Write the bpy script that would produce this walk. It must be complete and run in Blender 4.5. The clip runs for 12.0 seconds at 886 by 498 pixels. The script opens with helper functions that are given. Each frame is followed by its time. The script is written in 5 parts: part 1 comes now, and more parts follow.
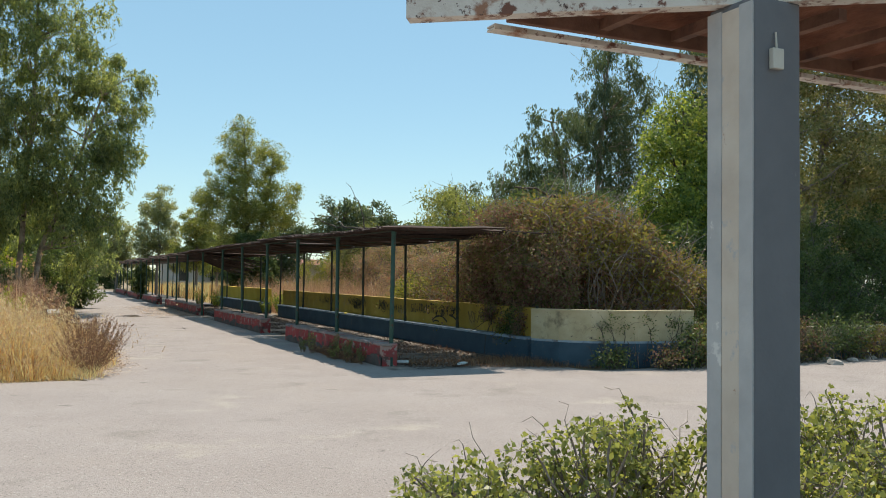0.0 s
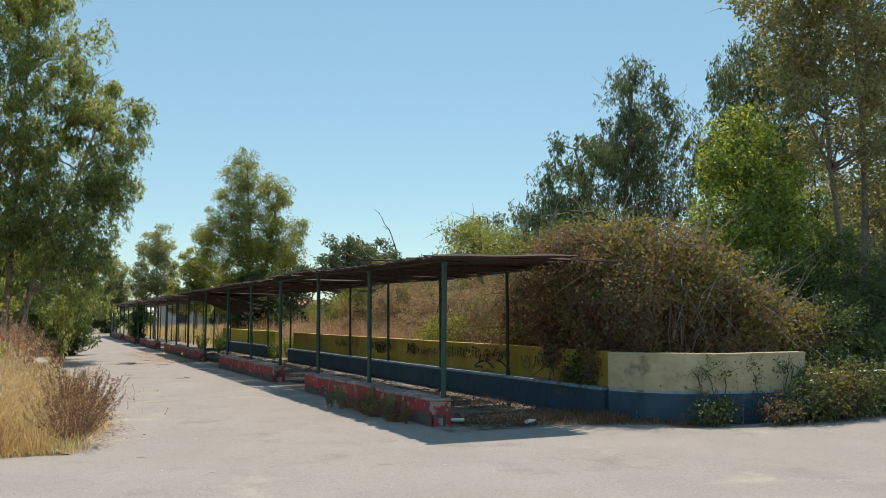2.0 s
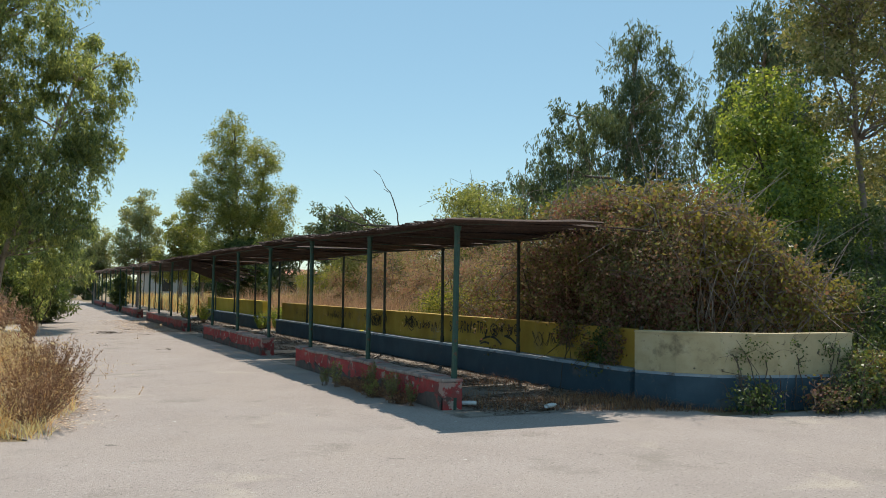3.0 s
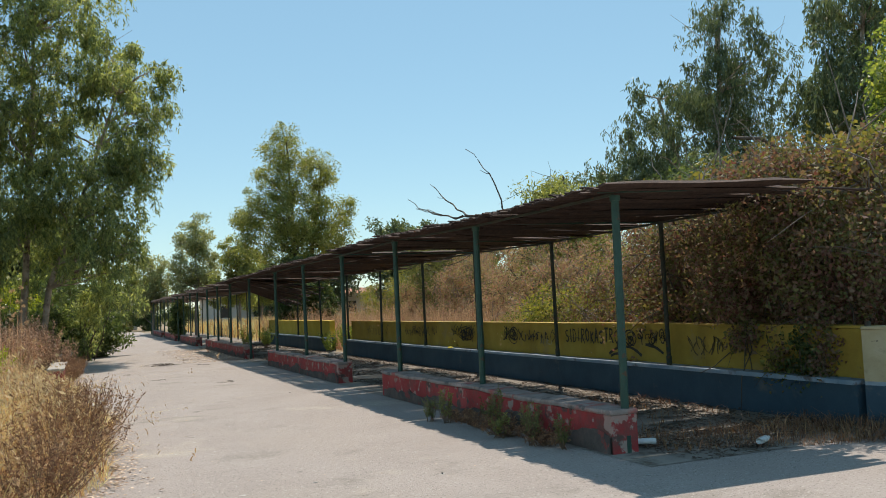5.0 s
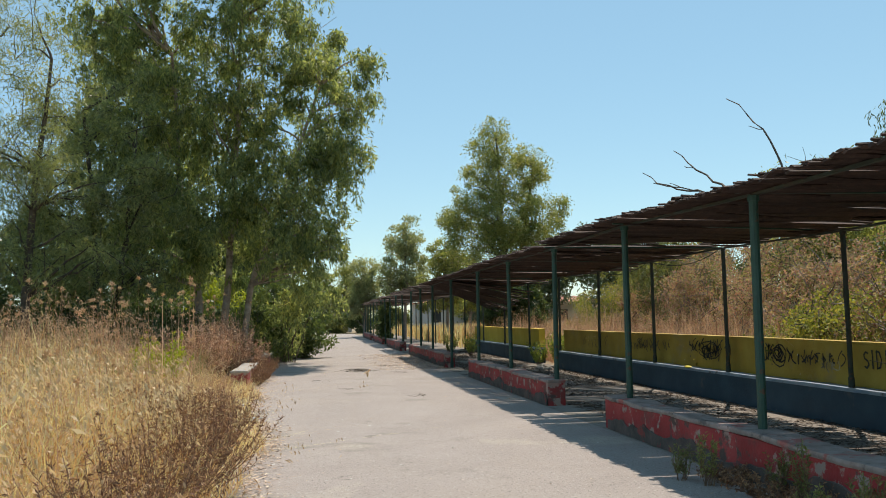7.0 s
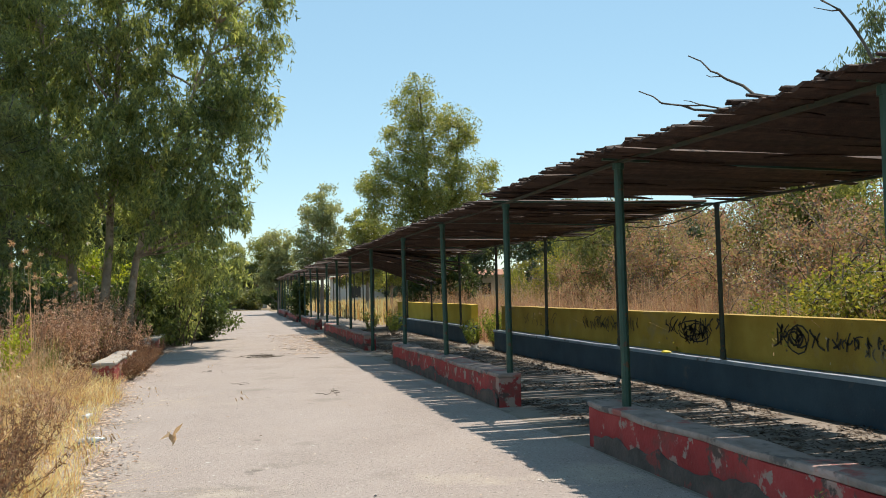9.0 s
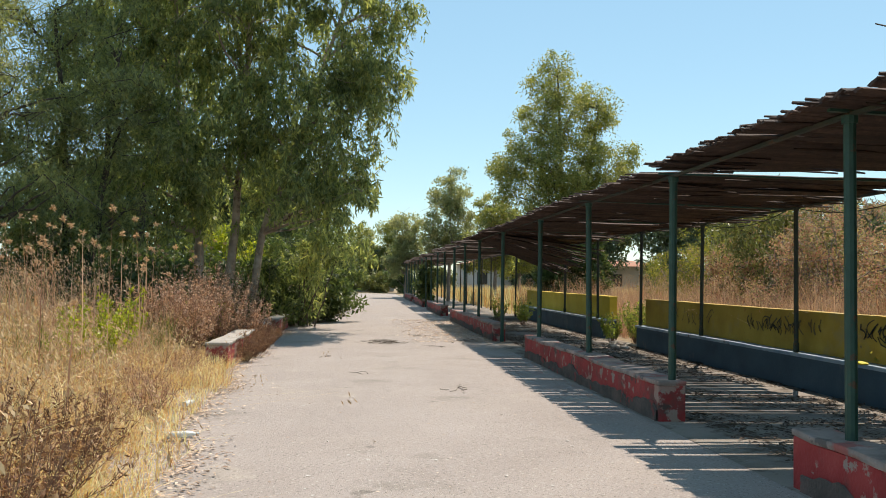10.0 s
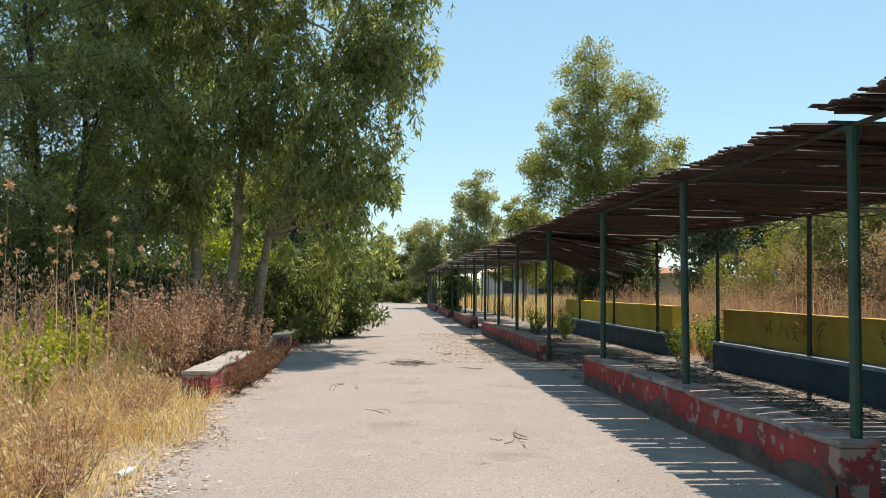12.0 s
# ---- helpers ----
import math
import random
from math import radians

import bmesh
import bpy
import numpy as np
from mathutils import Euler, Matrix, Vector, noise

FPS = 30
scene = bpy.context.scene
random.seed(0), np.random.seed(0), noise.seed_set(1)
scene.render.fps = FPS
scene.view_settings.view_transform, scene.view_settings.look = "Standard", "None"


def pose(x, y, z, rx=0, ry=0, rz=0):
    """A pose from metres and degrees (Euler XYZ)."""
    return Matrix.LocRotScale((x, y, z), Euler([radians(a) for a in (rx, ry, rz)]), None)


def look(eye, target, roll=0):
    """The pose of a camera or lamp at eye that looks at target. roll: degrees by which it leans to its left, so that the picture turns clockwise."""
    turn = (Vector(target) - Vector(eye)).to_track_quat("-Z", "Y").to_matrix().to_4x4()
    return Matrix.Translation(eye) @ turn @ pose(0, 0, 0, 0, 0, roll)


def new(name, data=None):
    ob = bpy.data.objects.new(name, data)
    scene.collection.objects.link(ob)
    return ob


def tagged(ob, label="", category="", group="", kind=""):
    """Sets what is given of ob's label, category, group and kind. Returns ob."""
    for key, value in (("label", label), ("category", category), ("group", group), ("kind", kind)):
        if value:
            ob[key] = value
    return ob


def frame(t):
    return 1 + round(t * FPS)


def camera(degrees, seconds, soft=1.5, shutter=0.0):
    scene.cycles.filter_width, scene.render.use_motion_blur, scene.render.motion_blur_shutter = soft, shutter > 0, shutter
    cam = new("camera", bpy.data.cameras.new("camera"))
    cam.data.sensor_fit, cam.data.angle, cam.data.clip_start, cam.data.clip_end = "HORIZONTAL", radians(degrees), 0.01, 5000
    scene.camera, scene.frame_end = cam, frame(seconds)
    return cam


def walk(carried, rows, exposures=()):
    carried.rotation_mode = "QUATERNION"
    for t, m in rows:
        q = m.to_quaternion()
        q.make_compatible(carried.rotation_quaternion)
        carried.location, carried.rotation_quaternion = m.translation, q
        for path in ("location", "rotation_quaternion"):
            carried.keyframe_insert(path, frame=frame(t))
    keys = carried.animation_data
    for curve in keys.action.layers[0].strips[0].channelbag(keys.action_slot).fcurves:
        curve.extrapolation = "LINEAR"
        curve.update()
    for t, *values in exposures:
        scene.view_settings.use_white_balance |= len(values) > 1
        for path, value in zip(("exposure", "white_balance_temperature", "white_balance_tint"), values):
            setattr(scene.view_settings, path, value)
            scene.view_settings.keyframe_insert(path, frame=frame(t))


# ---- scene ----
cam = camera(54.7, 12.0, soft=0.95)
EXPOSURES = [(0, 0.25, 6750, 10), (1.5, 0.18, 6750, 10), (3.5, 0.16, 6750, 10), (5.5, 0.25, 6750, 10), (7.5, 0.29, 6850, 11), (9.5, 0.45, 6950, 12), (12, 0.47, 6950, 12)]
PATH = [
    (0, (-0.206, -4.616, 1.525), (0.638, -2.804, 1.593), 0.7),
    (0.5, (-0.06, -3.977, 1.533), (0.791, -2.173, 1.683), 0.7),
    (1, (-0.066, -3.313, 1.531), (0.794, -1.515, 1.689), -0.4),
    (1.5, (0.012, -2.627, 1.555), (0.862, -0.824, 1.712), -0.6),
    (2, (0.059, -1.911, 1.532), (0.905, -0.106, 1.69), -0.1),
    (2.5, (0.178, -1.322, 1.523), (1.043, 0.478, 1.636), 0.3),
    (3, (0.328, -0.56, 1.514), (1.204, 1.235, 1.608), 0.8),
    (3.5, (0.455, 0.118, 1.458), (1.334, 1.913, 1.526), 1.1),
    (3.7, (0.57, 0.463, 1.448), (1.373, 2.295, 1.466), 0.7),
    (5.3, (0.922, 2.931, 1.405), (1.686, 4.774, 1.546), -2.8),
    (5.5, (1.04, 3.179, 1.398), (1.781, 5.031, 1.545), -2.6),
    (6, (1.239, 3.931, 1.347), (1.721, 5.864, 1.53), -0.8),
    (6.5, (1.431, 4.718, 1.34), (1.763, 6.686, 1.466), -0.6),
    (7, (1.608, 5.453, 1.346), (1.901, 7.425, 1.507), -0.8),
    (7.5, (1.729, 6.108, 1.428), (2.247, 8.032, 1.595), -0.5),
    (7.7, (1.894, 6.381, 1.33), (2.465, 8.29, 1.5), -0.3),
    (9.3, (2.136, 9.051, 1.375), (2.553, 11.005, 1.454), -1.6),
    (9.5, (2.181, 9.35, 1.37), (2.511, 11.322, 1.444), -0.5),
    (10, (2.207, 10.052, 1.339), (2.392, 12.043, 1.41), 0.9),
    (10.5, (2.195, 10.779, 1.313), (2.225, 12.776, 1.406), 1.4),
    (11, (2.245, 11.508, 1.306), (2.3, 13.504, 1.404), 0.6),
    (11.5, (2.232, 12.219, 1.302), (2.311, 14.216, 1.392), 0.3),
    (12, (2.235, 12.903, 1.324), (2.369, 14.896, 1.416), 0.4),
]
walk(cam, [(t, look(eye, target, roll)) for t, eye, target, roll in PATH], EXPOSURES)

# ---- world, sun ----
SUN = Vector((0.64, 1.2, 2.5)).normalized()
world = bpy.data.worlds.new("sky")
scene.world = world
world.use_nodes = True
_n = world.node_tree.nodes
_sky = _n.new("ShaderNodeTexSky")
_sky.sky_type = "NISHITA"
_sky.sun_disc = False
_sky.sun_elevation = math.asin(SUN.z)
_sky.sun_rotation = math.atan2(SUN.x, SUN.y)
_sky.air_density, _sky.dust_density, _sky.ozone_density = 1.0, 0.0, 0.6
_n["Background"].inputs["Strength"].default_value = 0.107
_haze = _n.new("ShaderNodeMixRGB")
_haze.blend_type = "MULTIPLY"
_haze.inputs["Fac"].default_value = 1.0
_haze.inputs["Color2"].default_value = (1.0, 1.07, 0.99, 1)
world.node_tree.links.new(_sky.outputs[0], _haze.inputs["Color1"])
_rich = _n.new("ShaderNodeHueSaturation")
_rich.inputs["Saturation"].default_value = 1.06
world.node_tree.links.new(_haze.outputs[0], _rich.inputs["Color"])
_even = _n.new("ShaderNodeMixRGB")
_even.inputs["Fac"].default_value = 0.45
_even.inputs["Color2"].default_value = (2.8, 5.15, 6.95, 1)
world.node_tree.links.new(_rich.outputs[0], _even.inputs["Color1"])
world.node_tree.links.new(_even.outputs[0], _n["Background"].inputs["Color"])
sun_data = bpy.data.lights.new("sun", "SUN")
sun_data.energy, sun_data.angle, sun_data.color = 4.3, radians(0.55), (1.0, 0.915, 0.815)
sun = new("sun", sun_data)
sun.matrix_world = look(SUN * 50, (0, 0, 0))

# ---- materials ----


def node(tree, kind, **inputs):
    n = tree.nodes.new(kind)
    for key, value in inputs.items():
        n.inputs[key.replace("_", " ")].default_value = value
    return n


def ramp(tree, stops):
    r = tree.nodes.new("ShaderNodeValToRGB")
    while len(r.color_ramp.elements) < len(stops):
        r.color_ramp.elements.new(0.5)
    for e, (p, c) in zip(r.color_ramp.elements, stops):
        e.position, e.color = p, (*c, 1)
    return r


def surface(name, colours, scale=6.0, rough=0.8, bump=0.3, grain=60.0, patches=(), metal=0.0, pick=False, coat=0.0):
    """Noise between colours; patches: (colour, scale, threshold, softness) laid over; pick: tint by object."""
    m = bpy.data.materials.new(name)
    m.use_nodes = True
    t = m.node_tree
    link = t.links.new
    b = t.nodes["Principled BSDF"]
    co = t.nodes.new("ShaderNodeTexCoord")
    place = co.outputs["Object"]
    if pick:
        info = t.nodes.new("ShaderNodeObjectInfo")
        add = t.nodes.new("ShaderNodeVectorMath")
        add.operation = "MULTIPLY_ADD"
        link(info.outputs["Random"], add.inputs[0])
        add.inputs[1].default_value = (37.0, 61.0, 23.0)
        link(place, add.inputs[2])
        place = add.outputs[0]
    n1 = node(t, "ShaderNodeTexNoise", Scale=scale, Detail=6.0, Roughness=0.62)
    link(place, n1.inputs["Vector"])
    k = len(colours)
    r = ramp(t, [(0.3 + 0.4 * i / max(1, k - 1), c) for i, c in enumerate(colours)])
    link(n1.outputs["Fac"], r.inputs["Fac"])
    out = r.outputs["Color"]
    for i, (c, sc, th, soft) in enumerate(patches):
        n2 = node(t, "ShaderNodeTexNoise", Scale=sc, Detail=7.0, Roughness=0.65)
        off = t.nodes.new("ShaderNodeVectorMath")
        off.inputs[1].default_value = (13.1 * (i + 1), 7.7, 3.3 * i)
        link(place, off.inputs[0])
        link(off.outputs[0], n2.inputs["Vector"])
        mask = ramp(t, [(th, (0, 0, 0)), (th + soft, (1, 1, 1))])
        link(n2.outputs["Fac"], mask.inputs["Fac"])
        mix = t.nodes.new("ShaderNodeMixRGB")
        link(mask.outputs["Color"], mix.inputs["Fac"])
        link(out, mix.inputs["Color1"])
        mix.inputs["Color2"].default_value = (*c, 1)
        out = mix.outputs["Color"]
    if pick:
        hsv = t.nodes.new("ShaderNodeHueSaturation")
        mr = node(t, "ShaderNodeMapRange", To_Min=0.65, To_Max=1.35)
        link(info.outputs["Random"], mr.inputs["Value"])
        link(mr.outputs["Result"], hsv.inputs["Value"])
        link(out, hsv.inputs["Color"])
        out = hsv.outputs["Color"]
    link(out, b.inputs["Base Color"])
    b.inputs["Roughness"].default_value = rough
    b.inputs["Metallic"].default_value = metal
    b.inputs["Coat Weight"].default_value = coat
    n3 = node(t, "ShaderNodeTexNoise", Scale=grain, Detail=4.0)
    link(place, n3.inputs["Vector"])
    bp = node(t, "ShaderNodeBump", Strength=bump, Distance=0.01)
    link(n3.outputs["Fac"], bp.inputs["Height"])
    link(bp.outputs["Normal"], b.inputs["Normal"])
    return m


def foliage(name, colours, through_light=0.4, glow=(1.5, 1.4, 0.75), rough=0.45, patch=0.25, lift=1.6):
    """Leaves: a colour for every leaf, tinted by region, with light passing through."""
    m = bpy.data.materials.new(name)
    m.use_nodes = True
    t = m.node_tree
    link = t.links.new
    b = t.nodes["Principled BSDF"]
    g = t.nodes.new("ShaderNodeNewGeometry")
    co = t.nodes.new("ShaderNodeTexCoord")
    n1 = node(t, "ShaderNodeTexNoise", Scale=0.9, Detail=3.0)
    link(co.outputs["Object"], n1.inputs["Vector"])
    mix = t.nodes.new("ShaderNodeMath")
    mix.operation = "MULTIPLY_ADD"
    link(n1.outputs["Fac"], mix.inputs[0])
    mix.inputs[1].default_value = patch * 4
    sub = t.nodes.new("ShaderNodeMath")
    sub.operation = "SUBTRACT"
    link(g.outputs["Random Per Island"], sub.inputs[0])
    sub.inputs[1].default_value = patch * 2
    link(sub.outputs[0], mix.inputs[2])
    k = len(colours)
    r = ramp(t, [(i / max(1, k - 1), tuple(min(0.75, v * lift) for v in c)) for i, c in enumerate(colours)])
    link(mix.outputs[0], r.inputs["Fac"])
    link(r.outputs["Color"], b.inputs["Base Color"])
    b.inputs["Roughness"].default_value = rough
    b.inputs["Specular IOR Level"].default_value = 0.5
    tl = t.nodes.new("ShaderNodeBsdfTranslucent")
    mul = t.nodes.new("ShaderNodeMixRGB")
    mul.blend_type = "MULTIPLY"
    mul.inputs["Fac"].default_value = 1.0
    link(r.outputs["Color"], mul.inputs["Color1"])
    mul.inputs["Color2"].default_value = (*glow, 1)
    link(mul.outputs["Color"], tl.inputs["Color"])
    ms = t.nodes.new("ShaderNodeMixShader")
    ms.inputs["Fac"].default_value = through_light
    link(b.outputs[0], ms.inputs[1])
    link(tl.outputs[0], ms.inputs[2])
    link(ms.outputs[0], t.nodes["Material Output"].inputs["Surface"])
    return m


M_ROAD = surface("sun_bleached_asphalt", [(0.30, 0.258, 0.232), (0.33, 0.287, 0.261), (0.36, 0.316, 0.289)], 0.8, 0.93, 0.8, 110.0,
                 [((0.345, 0.296, 0.26), 0.35, 0.50, 0.25), ((0.225, 0.20, 0.172), 1.1, 0.57, 0.16), ((0.42, 0.37, 0.31), 0.6, 0.6, 0.10), ((0.17, 0.15, 0.13), 2.7, 0.66, 0.05), ((0.44, 0.405, 0.36), 38.0, 0.57, 0.06), ((0.13, 0.115, 0.10), 55.0, 0.57, 0.06)])
M_PAVE = surface("dusty_concrete_floor", [(0.19, 0.165, 0.14), (0.25, 0.22, 0.187), (0.30, 0.265, 0.227)], 1.2, 0.95, 0.5, 90.0,
                 [((0.09, 0.07, 0.05), 2.6, 0.52, 0.10), ((0.28, 0.24, 0.18), 5.0, 0.62, 0.08)])
M_GROUND = surface("dry_earth", [(0.16, 0.12, 0.08), (0.26, 0.20, 0.12), (0.34, 0.27, 0.16)], 1.5, 0.97, 0.7, 40.0,
                   [((0.12, 0.10, 0.06), 0.3, 0.55, 0.15), ((0.38, 0.31, 0.19), 8.0, 0.6, 0.1)])
M_RED = surface("peeling_red_paint", [(0.26, 0.022, 0.022), (0.36, 0.035, 0.035), (0.42, 0.06, 0.055)], 3.0, 0.75, 0.6, 35.0,
                [((0.15, 0.06, 0.05), 1.6, 0.54, 0.12), ((0.38, 0.24, 0.20), 2.3, 0.575, 0.02), ((0.34, 0.26, 0.22), 4.1, 0.61, 0.02), ((0.09, 0.06, 0.05), 3.3, 0.59, 0.05)], pick=False)
M_CAP = surface("bare_plaster_cap", [(0.22, 0.165, 0.145), (0.31, 0.25, 0.22), (0.40, 0.31, 0.28)], 7.0, 0.9, 0.6, 50.0,
                [((0.38, 0.12, 0.10), 2.0, 0.56, 0.06), ((0.13, 0.11, 0.10), 5.0, 0.56, 0.08), ((0.46, 0.33, 0.29), 3.0, 0.6, 0.04)])
M_YELLOW = surface("faded_yellow_paint", [(0.30, 0.19, 0.026), (0.40, 0.265, 0.036), (0.46, 0.325, 0.058)], 1.6, 0.8, 0.35, 40.0,
                   [((0.33, 0.24, 0.09), 1.2, 0.57, 0.12), ((0.34, 0.15, 0.03), 1.9, 0.63, 0.08), ((0.50, 0.45, 0.32), 5.5, 0.68, 0.03), ((0.16, 0.12, 0.06), 9.0, 0.68, 0.05)])
M_YELLOW2 = surface("bright_yellow_paint", [(0.56, 0.39, 0.03), (0.64, 0.46, 0.04), (0.68, 0.52, 0.07)], 1.6, 0.75, 0.3, 40.0,
                    [((0.38, 0.27, 0.07), 1.6, 0.62, 0.1), ((0.2, 0.14, 0.06), 8.0, 0.7, 0.05)])
M_WHITE = surface("stained_cream_plaster", [(0.34, 0.28, 0.16), (0.43, 0.365, 0.22), (0.48, 0.42, 0.28)], 2.5, 0.9, 0.4, 45.0,
                  [((0.17, 0.145, 0.09), 2.2, 0.56, 0.12), ((0.11, 0.095, 0.065), 9.0, 0.63, 0.05)])
M_BLUE = surface("faded_blue_paint", [(0.020, 0.046, 0.070), (0.029, 0.066, 0.096), (0.042, 0.086, 0.12)], 2.0, 0.75, 0.4, 45.0,
                 [((0.10, 0.11, 0.11), 2.2, 0.6, 0.1), ((0.20, 0.20, 0.19), 8.0, 0.69, 0.03)])
M_LEDGE = surface("pale_blue_ledge", [(0.16, 0.24, 0.32), (0.26, 0.34, 0.41), (0.34, 0.40, 0.44)], 3.0, 0.85, 0.5, 50.0,
                  [((0.12, 0.11, 0.10), 3.4, 0.58, 0.08)])
M_GREEN = surface("old_green_paint", [(0.010, 0.042, 0.030), (0.015, 0.060, 0.043), (0.025, 0.080, 0.058)], 5.0, 0.55, 0.3, 60.0,
                  [((0.09, 0.04, 0.02), 7.0, 0.62, 0.05)])
M_DARKPOST = surface("rusty_dark_paint", [(0.018, 0.03, 0.022), (0.03, 0.042, 0.03), (0.06, 0.04, 0.025)], 5.0, 0.7, 0.4, 60.0,
                     [((0.10, 0.045, 0.02), 6.0, 0.6, 0.06)])
M_REED = surface("weathered_reed", [(0.030, 0.017, 0.013), (0.054, 0.031, 0.023), (0.085, 0.050, 0.035)], 14.0, 0.85, 0.8, 60.0,
                 [((0.15, 0.11, 0.08), 22.0, 0.66, 0.06)], pick=True)
M_INK = surface("black_spray_paint", [(0.02, 0.018, 0.015), (0.05, 0.04, 0.025)], 12.0, 0.7, 0.1, 60.0)
M_INK2 = surface("faded_spray_paint", [(0.09, 0.07, 0.03), (0.17, 0.12, 0.04)], 12.0, 0.8, 0.1, 60.0)
M_BARK = surface("pale_eucalyptus_bark", [(0.22, 0.15, 0.11), (0.38, 0.29, 0.22), (0.52, 0.42, 0.33)], 3.0, 0.85, 0.6, 25.0,
                 [((0.13, 0.08, 0.05), 2.0, 0.55, 0.1)])
M_BARK2 = surface("dark_bark", [(0.05, 0.038, 0.028), (0.10, 0.078, 0.058), (0.15, 0.12, 0.09)], 6.0, 0.9, 0.8, 25.0)
M_BARK3 = surface("grey_twig_bark", [(0.16, 0.13, 0.11), (0.24, 0.20, 0.17), (0.32, 0.27, 0.23)], 8.0, 0.9, 0.6, 40.0)
M_PILLAR = surface("grey_oil_paint", [(0.115, 0.118, 0.128), (0.135, 0.138, 0.148), (0.155, 0.158, 0.168)], 2.0, 0.6, 0.15, 40.0,
                   [((0.26, 0.26, 0.26), 5.0, 0.66, 0.05)])
# cream and pale grey paint, warmed in colour for light bounced off the road
M_PILLAR2 = surface("chipped_cream_paint", [(0.50, 0.41, 0.33), (0.58, 0.49, 0.40), (0.63, 0.55, 0.46)], 2.5, 0.75, 0.3, 40.0,
                    [((0.35, 0.20, 0.13), 6.0, 0.67, 0.03), ((0.40, 0.40, 0.41), 2.6, 0.62, 0.04)])
M_PLASTER = surface("pale_grey_paint", [(0.36, 0.35, 0.345), (0.43, 0.42, 0.41), (0.50, 0.49, 0.47)], 2.5, 0.7, 0.25, 40.0,
                    [((0.62, 0.60, 0.56), 5.0, 0.64, 0.03)])
M_BEAM = surface("rusting_white_steel", [(0.52, 0.46, 0.40), (0.62, 0.57, 0.51), (0.66, 0.62, 0.57)], 3.0, 0.65, 0.4, 40.0,
                 [((0.30, 0.15, 0.09), 5.0, 0.53, 0.1), ((0.16, 0.065, 0.04), 8.0, 0.57, 0.05), ((0.07, 0.035, 0.028), 14.0, 0.62, 0.04)])
M_RUST = surface("brown_rusted_sheet", [(0.10, 0.045, 0.028), (0.16, 0.075, 0.045), (0.22, 0.11, 0.07)], 5.0, 0.85, 0.5, 40.0,
                 [((0.06, 0.03, 0.025), 2.0, 0.55, 0.1)])
M_PLASTIC = surface("yellowed_plastic", [(0.50, 0.47, 0.40), (0.56, 0.53, 0.46)], 8.0, 0.5, 0.05, 40.0)
M_WRAP = surface("yellow_foil", [(0.65, 0.55, 0.02), (0.75, 0.66, 0.05)], 20.0, 0.4, 0.2, 60.0)
M_STONE = surface("pale_rubble", [(0.26, 0.24, 0.21), (0.36, 0.33, 0.29), (0.45, 0.42, 0.37)], 9.0, 0.9, 0.6, 40.0)
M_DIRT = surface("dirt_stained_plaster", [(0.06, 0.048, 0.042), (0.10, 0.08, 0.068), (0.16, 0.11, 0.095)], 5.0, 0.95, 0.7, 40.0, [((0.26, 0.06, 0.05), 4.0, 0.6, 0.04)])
M_STALK = surface("dry_stalk", [(0.14, 0.08, 0.05), (0.21, 0.13, 0.078), (0.30, 0.20, 0.12)], 6.0, 0.85, 0.3, 60.0)
M_BOTTLE = surface("clear_plastic_bottle", [(0.62, 0.66, 0.66), (0.75, 0.78, 0.78)], 10.0, 0.2, 0.2, 30.0)
M_TILE = surface("red_roof_tile", [(0.30, 0.12, 0.07), (0.38, 0.17, 0.10), (0.44, 0.22, 0.14)], 6.0, 0.85, 0.4, 30.0)
M_FARWALL = surface("pale_render", [(0.50, 0.48, 0.45), (0.58, 0.56, 0.53)], 1.0, 0.9, 0.2, 30.0, [((0.36, 0.34, 0.31), 0.7, 0.6, 0.1)])
M_GLASS = surface("dark_window_glass", [(0.03, 0.035, 0.04), (0.05, 0.055, 0.06)], 1.0, 0.15, 0.0, 10.0)

F_THIN = foliage("pale_thin_leaves", [(0.085, 0.10, 0.06), (0.12, 0.135, 0.08), (0.16, 0.165, 0.10)], 0.55, lift=2.4)
F_EUC = foliage("eucalyptus_leaves", [(0.036, 0.045, 0.022), (0.063, 0.075, 0.035), (0.092, 0.104, 0.046), (0.13, 0.13, 0.052)], 0.6, (1.4, 1.4, 0.8), lift=3.3)
F_EUC2 = foliage("far_eucalyptus_leaves", [(0.030, 0.045, 0.028), (0.050, 0.070, 0.042), (0.080, 0.095, 0.052)], 0.45, lift=2.2)
F_PINE = foliage("casuarina_needles", [(0.034, 0.042, 0.022), (0.060, 0.070, 0.034), (0.088, 0.095, 0.042)], 0.5, lift=3.9)
F_POPLAR = foliage("poplar_leaves", [(0.060, 0.073, 0.028), (0.096, 0.112, 0.040), (0.135, 0.150, 0.052), (0.178, 0.180, 0.068)], 0.5, lift=2.25)
# paler copy of poplar_leaves, with sunlight put into the leaf colour
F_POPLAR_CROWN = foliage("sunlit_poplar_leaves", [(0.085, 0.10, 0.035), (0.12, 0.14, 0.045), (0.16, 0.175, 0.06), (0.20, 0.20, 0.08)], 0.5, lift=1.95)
F_LIME = foliage("fresh_green_leaves", [(0.040, 0.066, 0.018), (0.072, 0.105, 0.026), (0.115, 0.145, 0.034), (0.18, 0.195, 0.048)], 0.5, lift=2.2)
F_SPARSE = foliage("thinning_leaves", [(0.075, 0.082, 0.034), (0.12, 0.126, 0.055), (0.165, 0.160, 0.080), (0.195, 0.168, 0.105)], 0.48, lift=1.9)
F_BRAMBLE = foliage("bramble_leaves", [(0.12, 0.052, 0.042), (0.17, 0.105, 0.08), (0.16, 0.12, 0.075), (0.08, 0.10, 0.03), (0.16, 0.145, 0.05)], 0.36, (1.4, 1.2, 0.85), rough=0.75, lift=1.45)
